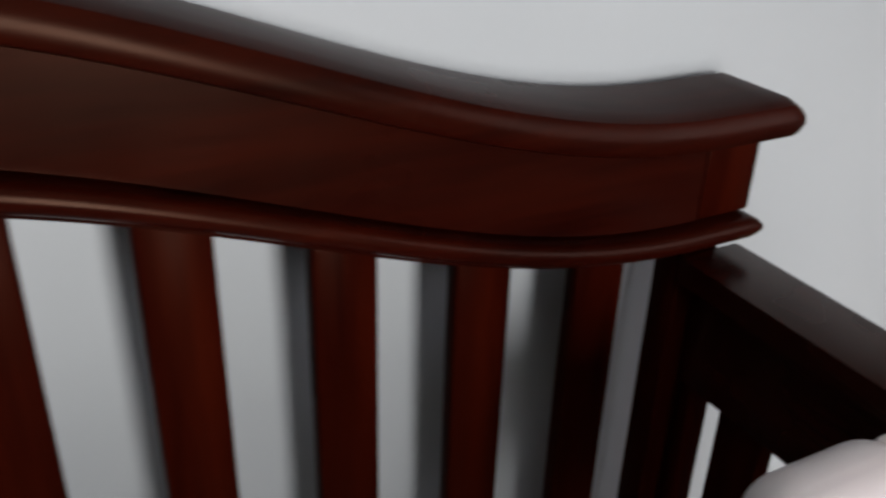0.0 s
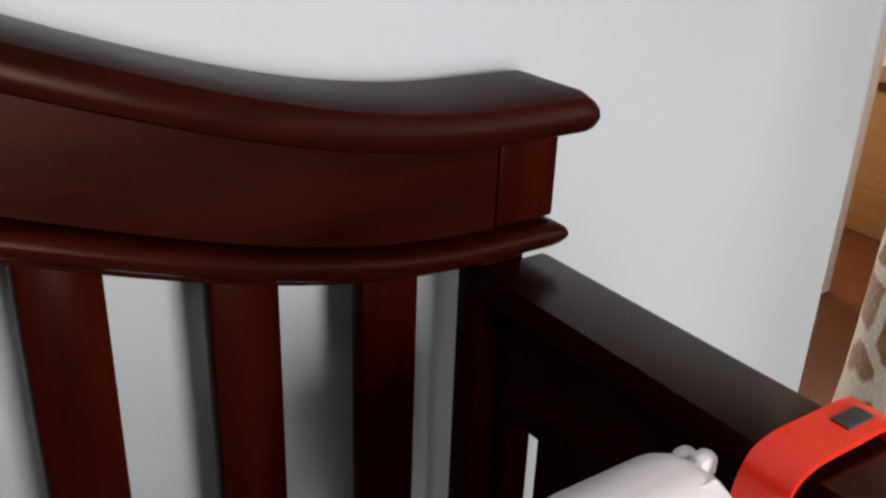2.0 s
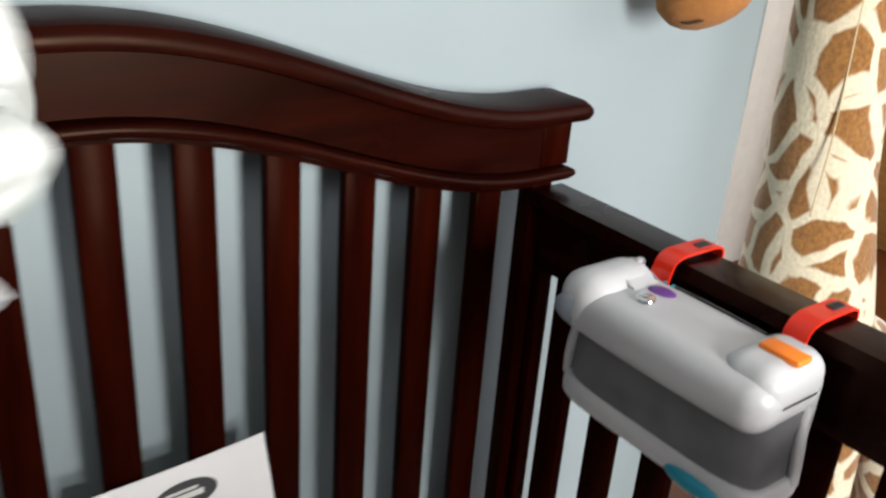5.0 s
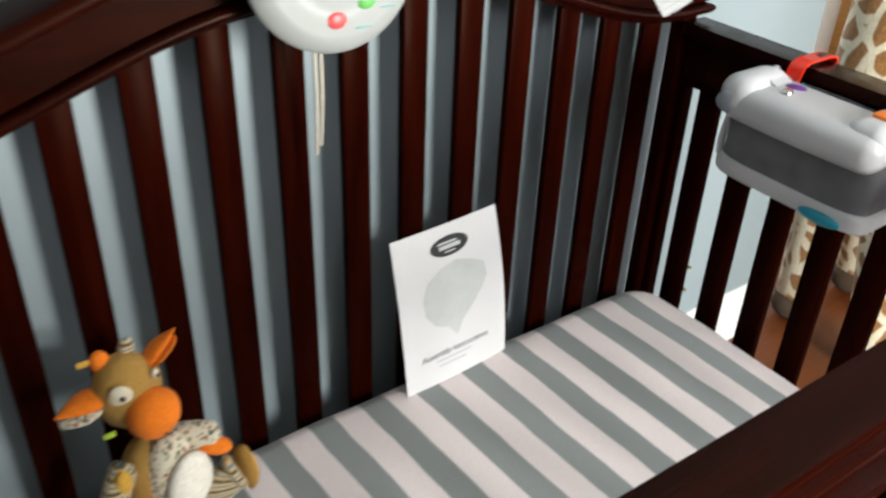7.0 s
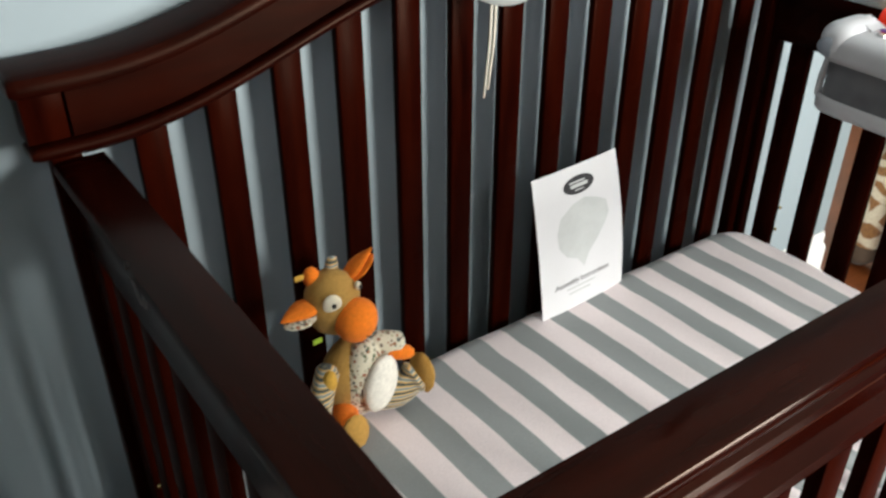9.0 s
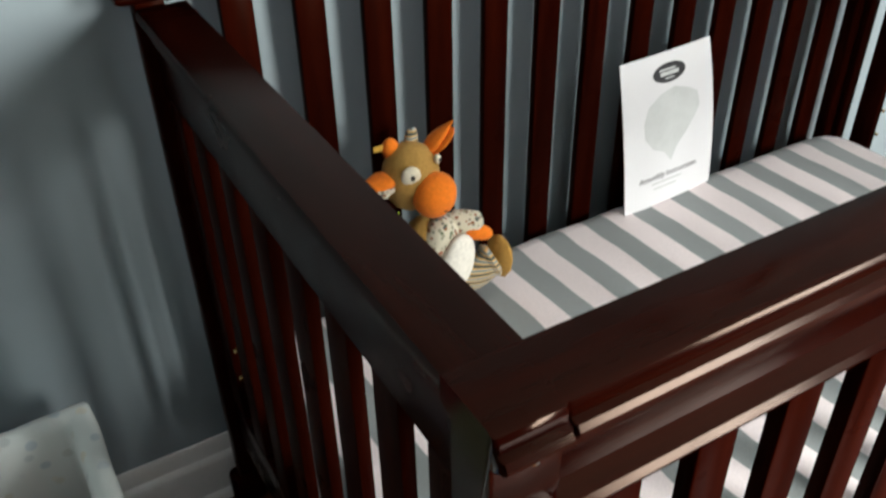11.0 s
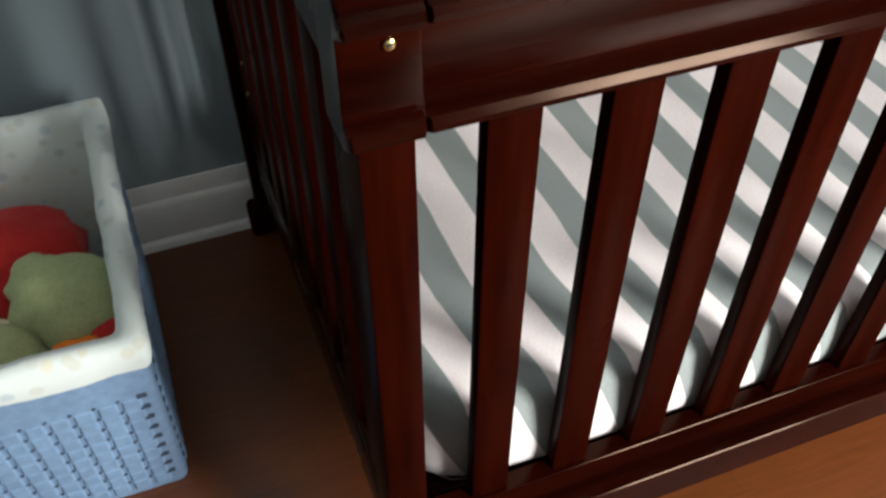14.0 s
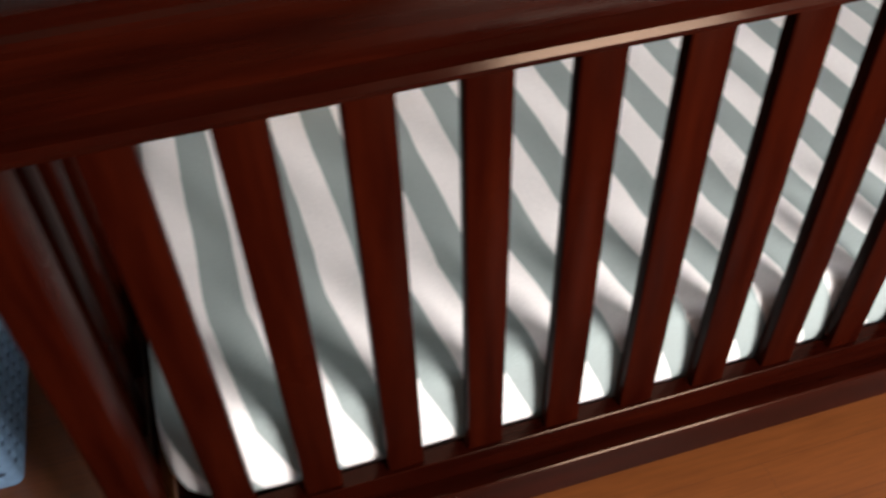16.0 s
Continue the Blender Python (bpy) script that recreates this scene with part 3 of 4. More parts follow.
printed("pale_shape", [(0.30, 0.40), (0.22, 0.48), (0.21, 0.58), (0.26, 0.68), (0.40, 0.745), (0.55, 0.77), (0.70, 0.735), (0.81, 0.69), (0.83, 0.60), (0.77, 0.53), (0.66, 0.44), (0.56, 0.37), (0.50, 0.285), (0.42, 0.36)], pale_ink, label="pale grey printed picture")
for u, w, ww in ((0.46, 0.155, 0.17), (0.44, 0.118, 0.13)):
    printed("text_bar", [(u - ww, w - 0.006), (u + ww, w - 0.006), (u + ww, w + 0.006), (u - ww, w + 0.006)], pale_ink)


def lettering(text, size, mat, parent, m, name="lettering"):
    cu = bpy.data.curves.new("tmp_text", "FONT")
    cu.body, cu.size, cu.align_x, cu.align_y = text, size, "CENTER", "CENTER"
    cu.extrude = 0.00025
    tmp = new("tmp_text", cu)
    me = bpy.data.meshes.new_from_object(tmp.evaluated_get(bpy.context.evaluated_depsgraph_get()))
    bpy.data.objects.remove(tmp)
    bpy.data.curves.remove(cu)
    me.name = name
    me.materials.clear()
    me.materials.append(mat)
    me.transform(m)
    ob = new(name, me)
    ob.parent = parent
    ob.matrix_parent_inverse = Matrix.Translation(-parent.location)
    return ob


p0, pu, pv = book_pt(0.475, 0.205, 0.0012), book_pt(0.675, 0.205, 0.0012), book_pt(0.475, 0.25, 0.0012)
ux, uy = (pu - p0).normalized(), (pv - p0).normalized()
uz = ux.cross(uy)
lettering("Assembly Instructions", 0.0165, grey_ink, book, Matrix.Translation(p0) @ Matrix((ux, uy, uz)).transposed().to_4x4())

# ---- stuffed cow on the mattress ----
toy = thing("stuffed_cow_toy", (0.37, 0.64, 0.342), "tan and orange stuffed cow sitting against the slats", "plush toy")
tx = 0.372
part("body", blob((tx, 0.655, 0.425), (0.062, 0.05, 0.088), (8, 0, 0), 0.06, seed=1), tan_plush, toy, "tan plush body")
part("chest_patch", blob((tx + 0.020, 0.632, 0.430), (0.052, 0.043, 0.086), (8, 0, 8), 0.05, seed=2), floral_cloth, toy, "speckled floral chest")
part("belly", blob((tx + 0.040, 0.596, 0.428), (0.046, 0.021, 0.062), (8, 0, 14), 0.03, seed=3), belly_plush, toy, "cream oval belly")
head = part("head", blob((tx - 0.016, 0.672, 0.582), (0.058, 0.052, 0.060), (0, 8, 10), 0.05, seed=4), tan_plush, toy)
snout = part("snout", blob((tx + 0.006, 0.620, 0.563), (0.046, 0.038, 0.038), (10, 0, 14), 0.03, seed=5), orange_plush, toy, "round orange snout")
part("mouth", tube(smooth_points([(tx + 0.006, 0.5835, 0.549), (tx + 0.018, 0.5825, 0.545), (tx + 0.030, 0.5855, 0.549)], 5), 0.0011, 6), dark_felt, snout)
for ex, ey, ez, ew in ((tx - 0.037, 0.630, 0.603, 0.019), (tx + 0.024, 0.638, 0.616, 0.007)):
    eye_white = part("eye", blob((ex, ey, ez), (ew, 0.007, min(ew, 0.016) * 1.15), (0, 0, -14), detail=3), cream_plush, head, "cream felt eye")
    part("pupil", blob((ex + 0.002, ey - 0.0052, ez), (min(ew * 0.6, 0.0068), 0.0032, min(ew * 0.6, 0.0068)), detail=2), dark_felt, eye_white)


def ear(base, tip, w, mat, inner, seed):
    d = Vector(tip) - Vector(base)
    pts = [Vector(base) + d * t for t in (0, 0.25, 0.5, 0.75, 1)]
    q = d.to_track_quat("Z", "Y")
    rings = []
    for p, k in zip(pts, (0.7, 1.0, 0.85, 0.5, 0.08)):
        rings.append([p + q @ Vector((math.cos(a) * w * k, math.sin(a) * w * 0.4 * k, 0)) for a in np.linspace(0, 2 * math.pi, 14, endpoint=False)])
    e = part("ear", sweep(rings), mat, head)
    part("ear_lining", blob(Vector(base) + d * 0.5 + Vector((0, -w * 0.36, -w * 0.30)), (w * 0.95, w * 0.2, d.length * 0.46), [math.degrees(a) for a in q.to_euler()], detail=2), inner, e, "speckled ear lining")


ear((tx + 0.020, 0.676, 0.618), (tx + 0.074, 0.664, 0.662), 0.024, orange_plush, orange_plush, 1)
ear((tx - 0.056, 0.670, 0.592), (tx - 0.136, 0.650, 0.592), 0.028, orange_plush, floral_cloth, 2)
part("horn", blob((tx - 0.046, 0.690, 0.630), (0.017, 0.016, 0.020), (0, -20, 0), 0.05), orange_plush, head, "orange stub horn")
part("tuft", blob((tx - 0.002, 0.690, 0.638), (0.014, 0.012, 0.019), (0, 10, 0), 0.1), stripe_cloth, head, "striped tuft")
part("ear_tag", box(tx - 0.082, tx - 0.062, 0.688, 0.691, 0.632, 0.642, 0.001), gold_plush, head, "small yellow loop")
arm_r = part("arm", tube(smooth_points([(tx + 0.036, 0.645, 0.484), (tx + 0.072, 0.626, 0.487), (tx + 0.108, 0.612, 0.478)], 6), [0.018] + [0.024] * 10 + [0.020, 0.010], 14), floral_cloth, toy)
part("paw", blob((tx + 0.092, 0.606, 0.473), (0.034, 0.019, 0.015), (0, 14, -22), 0.05, detail=2), orange_plush, arm_r, "orange palm")
arm_l = part("arm", tube(smooth_points([(tx - 0.050, 0.640, 0.478), (tx - 0.086, 0.612, 0.440), (tx - 0.104, 0.596, 0.400)], 6), [0.016] + [0.024] * 10 + [0.024, 0.014], 12), stripe_cloth, toy, "striped arm")
part("paw", blob((tx - 0.066, 0.612, 0.466), (0.016, 0.016, 0.022), (0, 10, 0), 0.05, detail=2), gold_plush, arm_l)
leg_r = part("leg", tube(smooth_points([(tx + 0.038, 0.640, 0.376), (tx + 0.085, 0.612, 0.382), (tx + 0.132, 0.604, 0.408)], 6), [0.022] + [0.030] * 10 + [0.036, 0.028], 16), stripe_cloth, toy, "striped leg")
part("foot", blob((tx + 0.142, 0.599, 0.410), (0.014, 0.034, 0.044), (0, 0, 18), 0.04, detail=2), foot_plush, leg_r)
leg_l = part("leg", tube(smooth_points([(tx - 0.030, 0.635, 0.370), (tx - 0.044, 0.594, 0.374), (tx - 0.044, 0.572, 0.376)], 6), [0.026] + [0.030] * 10 + [0.030, 0.02], 14), orange_plush, toy, "orange leg")
part("foot", blob((tx - 0.042, 0.562, 0.377), (0.030, 0.016, 0.034), (-10, 0, 0), 0.04, detail=2), foot_plush, leg_l)
part("side_tag", box(tx - 0.072, tx - 0.052, 0.655, 0.658, 0.520, 0.530, 0.001), plain("lime_cloth", (0.36, 0.52, 0.04), 0.9), toy, "lime green cloth tag")

squeeze = Matrix.Translation((0.372, 0.712, 0.352)) @ Matrix.Diagonal((0.79, 0.80, 0.94, 1)) @ Matrix.Translation((-0.372, -0.672, -0.342))
for o in toy.children_recursive:
    o.data.transform(squeeze)

# ---- sound soother hung on the end rail ----
soother = thing("crib_soother", (1.35, 0.43, 0.72), "white crib soother with a grey screen strapped to the rail", "soother")
SY0, SY1 = 0.302, 0.582


def pill(y0, y1, xf, xb, z0, z1, r, bow=0.0, n=6):
    """A moulded shell along y, evenly rounded on its edges and ends."""
    ends = [r * (1 - math.cos(a)) for a in np.linspace(0, math.pi / 2, 9)]
    ys = [y0 + e for e in ends] + list(np.linspace(y0 + r, y1 - r, 12))[1:-1] + [y1 - e for e in ends[::-1]]
    rings = []
    for y in ys:
        e = min(y - y0, y1 - y)
        inset = 0.0 if e >= r else r - math.sqrt(max(0.0, r * r - (r - e) ** 2))
        inset = min(inset, r * 0.97)
        f = xf - bow * math.sin(math.pi * (y - y0) / (y1 - y0))
        rings.append([(a, y, c) for a, c in rounded(f + inset, xb - inset, z0 + inset, z1 - inset, max(0.0008, r * 0.96 - inset), n)])
    return sweep(rings)


top = part("top_housing", pill(SY0, 0.578, 1.288, 1.404, 0.808, 0.868, 0.026, bow=0.005), white_plastic, soother, smooth=60)
part("left_knob_housing", pill(0.512, 0.582, 1.284, 1.398, 0.812, 0.882, 0.031), white_plastic, soother, "raised rounded end of the housing", smooth=60)
part("right_end_housing", pill(0.302, 0.372, 1.300, 1.402, 0.816, 0.880, 0.024), white_plastic, soother, smooth=60)
b = bmesh.new()
ledge = [(0.536, 0.8815), (0.513, 0.8690), (0.503, 0.8665), (0.536, 0.8665)]
for x in (1.338, 1.382):
    for y, z in ledge:
        b.verts.new((x, y, z))
b.verts.ensure_lookup_table()
for k in range(4):
    b.faces.new((b.verts[k], b.verts[(k + 1) % 4], b.verts[4 + (k + 1) % 4], b.verts[4 + k]))
b.faces.new(b.verts[:4])
b.faces.new(b.verts[4:])
bmesh.ops.bevel(b, geom=b.edges[:], offset=0.002, segments=2, affect="EDGES")
part("ledge", b, white_plastic, soother, "sloping ledge beside the raised end")
groove = plain("grey_groove", (0.20, 0.20, 0.21), 0.7, 0.05)
part("panel_groove", tube([(1.392, 0.500, 0.8670), (1.393, 0.440, 0.8675), (1.392, 0.375, 0.8672)], 0.0004, 6), groove, top, "thin grey panel line")
part("panel_groove", tube([(1.306, 0.510, 0.8664), (1.304, 0.440, 0.8668), (1.306, 0.375, 0.8666)], 0.0004, 6), groove, top, "thin grey panel line")
screen_ring = []
for z, k in ((0.735, 0.97), (0.765, 0.955), (0.79, 0.955), (0.822, 0.97)):
    pts = []
    for a in np.linspace(0, 2 * math.pi, 60, endpoint=False):
        c, s_ = math.cos(a), math.sin(a)
        e = (abs(c) ** 5 + abs(s_) ** 5) ** (-0.2)
        pts.append((1.352 + e * c * 0.048 * k, 0.437 + e * s_ * 0.137 * k, z))
    screen_ring.append(pts)
part("screen", sweep(screen_ring), grey_mesh, soother, "smoky grey translucent screen")


def frame_bar(pts, r):
    return tube(smooth_points(pts, 6), r, 12)


def oval_band(levels, cx=1.354, cy=0.437, e=6):
    """A soft-cornered ring round the unit at each (z, half x, half y)."""
    rings = []
    for z, hx, hy in levels:
        row = []
        for a in np.linspace(0, 2 * math.pi, 72, endpoint=False):
            c, s_ = math.cos(a), math.sin(a)
            k = (abs(c) ** e + abs(s_) ** e) ** (-1 / e)
            row.append((cx + k * c * hx, cy + k * s_ * hy, z))
        rings.append(row)
    return sweep(rings)


part("lower_band", oval_band([(0.708, 0.040, 0.126), (0.711, 0.047, 0.134), (0.717, 0.051, 0.1385), (0.728, 0.052, 0.1395), (0.737, 0.0515, 0.139), (0.741, 0.049, 0.1365), (0.7425, 0.046, 0.133)]), white_plastic, soother, "white moulded lower band")
part("corner_pillar", frame_bar([(1.376, 0.300, 0.735), (1.374, 0.301, 0.765), (1.374, 0.304, 0.795), (1.376, 0.308, 0.825)], 0.0065), white_plastic, soother, "white corner pillar")
part("corner_pillar", frame_bar([(1.324, 0.574, 0.735), (1.322, 0.573, 0.765), (1.324, 0.570, 0.795), (1.326, 0.566, 0.825)], 0.0065), white_plastic, soother, "white corner pillar")
part("speaker_grille", blob((1.289, 0.551, 0.838), (0.0055, 0.023, 0.020), (0, -10, 12), detail=3), plain("pale_blue_grey_plastic", (0.24, 0.27, 0.31), 0.5, 0.06), soother, "pale blue-grey speaker grille")
part("back_shell", box(1.384, 1.406, 0.308, 0.566, 0.718, 0.85, 0.008), white_plastic, soother)
part("teal_button", blob((1.302, 0.365, 0.719), (0.008, 0.036, 0.010), (0, 0, 0), detail=3), teal_plastic, soother, "teal curved bumper")
part("orange_button", box(1.338, 1.363, 0.306, 0.352, 0.8770, 0.8855, 0.004), orange_plastic, soother, "orange rocker button")
part("power_button", blob((1.365, 0.4915, 0.8680), (0.0110, 0.0165, 0.0035), (0, 0, 14), detail=3), purple_plastic, soother, "purple oval button")
part("lens_bezel", disc((1.333, 0.487, 0.8725), 0.0115, 0.0115, 0.006, (-90, 0, 0), r=0.003, seg=24), chrome, soother, "chrome ring")
for dx, dy in ((0.0, 0.0), (0.001, -0.011)):
    part("indicator", blob((1.388 + dx, 0.507 + dy, 0.8680), (0.0022, 0.0022, 0.0012), detail=2), teal_plastic, soother)
for y0, y1, h in ((0.548, 0.559, 0.8775), (0.560, 0.570, 0.8725)):
    part("switch", box(1.388, 1.402, y0, y1, 0.862, h, 0.0042), white_plastic, soother, "stubby white switch")
for yb in (0.520, 0.347):
    path = smooth_points([(1.392, yb, 0.840), (1.398, yb, 0.878), (1.412, yb, 0.8905), (1.445, yb, 0.8915), (1.476, yb, 0.8905), (1.486, yb, 0.882), (1.486, yb, 0.845)], 6)
    rings = []
    for i, p in enumerate(path):
        d = (path[min(i + 1, len(path) - 1)] - path[max(i - 1, 0)]).normalized()
        nrm = Vector((-d.z, 0, d.x))
        rings.append([p + Vector((0, -0.0135, 0)), p + Vector((0, 0.0135, 0)), p + Vector((0, 0.0135, 0)) + nrm * 0.0028, p + Vector((0, -0.0135, 0)) + nrm * 0.0028])
    st = part("strap", sweep(rings), red_strap, soother, "red rubber strap over the rail")
    part("strap_slot", box(1.450, 1.472, yb - 0.006, yb + 0.005, 0.8935, 0.8955, 0.0008), black_ink, st)

# ---- mobile clamped to the arched back ----
mobile = thing("crib_mobile", (0.673, 0.70, 1.0), "round white musical crib mobile with coloured buttons on the back rail", "mobile")
MC = Vector((0.676, 0.686, 1.098))
MT = (-4, 0, -4)
mm = pose(*MC, *MT)


def on_disc(x, z, lift=0.0):
    return mm @ Vector((x, -lift, z))


rings = []
for r, y in ((0.085, 0.034), (0.104, 0.030), (0.111, 0.020), (0.111, 0.010), (0.106, 0.003), (0.094, -0.003), (0.086, -0.0055), (0.078, -0.0045), (0.070, -0.0075), (0.062, -0.0062), (0.050, -0.009), (0.030, -0.0105), (0.010, -0.011)):
    rings.append([mm @ Vector((math.cos(a) * r, y, math.sin(a) * r)) for a in np.linspace(0, 2 * math.pi, 72, endpoint=False)])
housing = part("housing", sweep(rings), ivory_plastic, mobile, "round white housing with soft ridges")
for name, x, z, rx, rz, mat, lb in (("button", 0.047, -0.008, 0.0135, 0.012, amber_plastic, "amber round button"), ("button", 0.032, -0.047, 0.0135, 0.0115, green_plastic, "green oval button"), ("button", -0.007, -0.067, 0.0125, 0.0105, coral_plastic, "coral red round button"), ("dial", -0.028, 0.040, 0.021, 0.023, lilac_plastic, "lilac oval dial")):
    part(name, blob(on_disc(x, z, 0.0065 if name == "button" else 0.0095), (rx, 0.004, rz), MT, 0.0 if name == "button" else 0.35, 3, seed=4), mat, mobile, lb)
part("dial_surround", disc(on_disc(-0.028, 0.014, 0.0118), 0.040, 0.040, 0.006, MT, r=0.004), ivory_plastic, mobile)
for x, z, w, c in ((0.080, -0.006, 0.011, teal_ink), (0.082, -0.012, 0.013, teal_ink), (0.080, -0.018, 0.009, teal_ink), (0.063, -0.059, 0.009, teal_ink), (0.028, -0.080, 0.011, teal_ink)):
    q = on_disc(x, z, 0.0058 if abs(x) + abs(z) < 0.105 else 0.0052)
    part("text_bar", box(q.x - w, q.x + w, q.y - 0.0008, q.y + 0.003, q.z - 0.0009, q.z + 0.0009, 0.0002, 1), c, housing)
q = on_disc(0.010, 0.068, 0.0075)
part("logo_bar", box(q.x - 0.020, q.x + 0.020, q.y - 0.001, q.y + 0.003, q.z - 0.005, q.z + 0.005, 0.001), coral_plastic, housing, "small red mark")
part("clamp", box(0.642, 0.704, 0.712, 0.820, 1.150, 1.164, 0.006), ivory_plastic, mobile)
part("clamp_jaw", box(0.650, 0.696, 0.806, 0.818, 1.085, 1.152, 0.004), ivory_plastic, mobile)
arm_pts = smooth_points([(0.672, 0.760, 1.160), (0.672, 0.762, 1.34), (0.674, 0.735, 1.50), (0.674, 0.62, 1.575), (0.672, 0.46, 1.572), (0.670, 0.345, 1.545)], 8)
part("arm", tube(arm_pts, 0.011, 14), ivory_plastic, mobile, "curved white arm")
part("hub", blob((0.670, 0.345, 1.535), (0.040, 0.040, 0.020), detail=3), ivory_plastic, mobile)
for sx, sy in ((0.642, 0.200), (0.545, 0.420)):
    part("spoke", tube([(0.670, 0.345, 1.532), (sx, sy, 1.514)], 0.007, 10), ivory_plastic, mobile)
for x0, x1, lab in ((0.655, 0.668, 0), (0.663, 0.675, 1)):
    part("cord", tube(smooth_points([(x0, 0.712, 1.012), (x0 + 0.006, 0.722, 0.93), (x1 - 0.002, 0.735, 0.87), (x1, 0.742, 0.828 + 0.012 * lab)], 6), 0.0021, 6), cord_mat, mobile, "thin cream cord")

# white plush bear hanging from the mobile
BO = Vector((0.6535, 0.196, 1.243))
BR, BF = Vector((0.781, -0.625, 0.0)), Vector((-0.625, -0.781, 0.0))
BEAR_TURN = math.degrees(math.atan2(BR.y, BR.x))


def bear_at(a, h, d=0.0):
    """A point of the bear: across, up and towards its front."""
    return BO + BR * a + BF * d + Vector((0, 0, h))


bear = thing("hanging_plush_bear", tuple(BO), "white plush bear hanging from the mobile by a cord", "plush toy")
part("body", blob(bear_at(0, 0), (0.0255, 0.024, 0.035), (0, 8, BEAR_TURN), 0.05, seed=7), white_plush, bear)
bh = part("head", blob(bear_at(-0.0075, 0.047, 0.002), (0.0305, 0.028, 0.0285), (0, 4, BEAR_TURN), 0.04, seed=8), white_plush, bear)
part("muzzle", blob(bear_at(-0.011, 0.040, 0.026), (0.012, 0.009, 0.009), (0, 0, BEAR_TURN), 0.03, seed=9), white_plush, bh)
for s in (-1, 1):
    part("ear", blob(bear_at(-0.0075 + s * 0.026, 0.068, 0.0), (0.0105, 0.006, 0.0105), (0, 0, BEAR_TURN), 0.05, detail=2), white_plush, bh)
    part("arm", tube(smooth_points([bear_at(s * 0.018, 0.018), bear_at(s * 0.0235, 0.007, 0.001), bear_at(s * 0.0245, -0.004, 0.004)], 5), [0.006] + [0.0075] * 8 + [0.007, 0.004], 14), white_plush, bear, smooth=80)
for a0, a1, h1, d1 in ((-0.006, -0.027, -0.030, 0.016), (0.010, 0.028, -0.021, 0.014)):
    part("leg", tube(smooth_points([bear_at(a0, -0.014, 0.002), bear_at((a0 + a1) / 2, (h1 - 0.014) / 2 - 0.004, d1 * 0.6), bear_at(a1, h1, d1), bear_at(a1 * 1.12, h1 - 0.004, d1 * 1.15)], 5), [0.015] + [0.0165] * 4 + [0.0145] * 6 + [0.0145, 0.013, 0.011, 0.008, 0.003], 18), white_plush, bear, smooth=80)
part("bow", blob(bear_at(0.010, 0.079, 0.004), (0.011, 0.006, 0.007), (0, -20, BEAR_TURN), detail=2), teal_plastic, bear, "teal topper")
tpath = smooth_points([bear_at(0.005, -0.026, 0.016), bear_at(0.007, -0.036, 0.021), bear_at(0.013, -0.047, 0.021), bear_at(0.021, -0.058, 0.019)], 6)
rings = []
for k, p in enumerate(tpath):
    w = 0.0055 + 0.0048 * min(1, k / 8)
    o = BR * w * 0.85 + Vector((0, 0, w * 0.62))
    rings.append([p - o, p + o, p + o - BF * 0.0006, p - o - BF * 0.0006])
tag = part("care_tag", sweep(rings), tag_cloth, bear, "white cloth care tag with faint grey print")
for k in range(8, len(tpath), 2):
    p = tpath[k] + BF * 0.0003
    o = BR * 0.0062 + Vector((0, 0, 0.0045))
    part("print_bar", tube([p - o, p + o * 0.9], 0.0004, 4), tag_print, tag)
part("hanging_cord", tube(smooth_points([bear_at(-0.006, 0.072), (0.645, 0.200, 1.42), (0.642, 0.200, 1.512)], 6), 0.0012, 6), cord_mat, bear)

# orange toy further round the mobile
bird = thing("hanging_plush_bird", (0.56, 0.50, 1.20), "orange plush bird hanging from the mobile", "plush toy")
part("body", blob((0.545, 0.500, 1.235), (0.034, 0.034, 0.040), (0, 10, 0), 0.06, seed=11), orange_plush, bird)
part("wing", blob((0.512, 0.494, 1.238), (0.014, 0.022, 0.026), (0, 25, 0), 0.06, detail=2), gold_plush, bird, "yellow wing")
part("hanging_cord", tube(smooth_points([(0.545, 0.50, 1.27), (0.545, 0.46, 1.40), (0.545, 0.420, 1.512)], 6), 0.0014, 6), cord_mat, bird)

# ---- tall plush giraffe standing by the doorway ----
giraffe = thing("plush_giraffe", (2.10, 0.66, FLOOR), "tall plush giraffe with brown patches standing by the doorway", "plush toy")
part("body", blob((2.18, 0.66, 0.40), (0.19, 0.135, 0.15), (0, 12, -10), 0.05, 4, seed=3), giraffe_coat, giraffe)
neck = part("neck", tube(smooth_points([(2.115, 0.690, 0.40), (2.085, 0.690, 0.60), (2.050, 0.695, 0.81), (2.034, 0.702, 0.98), (2.026, 0.712, 1.19)], 8), [0.140] * 4 + list(np.linspace(0.136, 0.092, 14)) + list(np.linspace(0.092, 0.080, 15)), 32), giraffe_coat, giraffe)
part("neck_seam", tube(smooth_points([(1.942, 0.635, 0.79), (1.958, 0.640, 0.90), (1.967, 0.648, 1.02), (1.970, 0.656, 1.18)], 8), 0.0016, 6), plush("cream_thread", (0.50, 0.40, 0.25)), neck, "stitched seam down the neck")
gh = part("head", blob((1.870, 0.712, 1.225), (0.165, 0.072, 0.070), (0, -14, -6), 0.04, 3, seed=6), giraffe_coat, giraffe)
part("muzzle", blob((1.672, 0.715, 1.140), (0.068, 0.054, 0.046), (0, -24, -40), 0.04, 3, seed=7), plush("brown_plush", (0.30, 0.12, 0.028)), gh, "brown plush muzzle")
part("mouth", tube(smooth_points([(1.632, 0.680, 1.112), (1.626, 0.705, 1.104), (1.632, 0.735, 1.112)], 5), 0.0016, 5), dark_felt, gh)
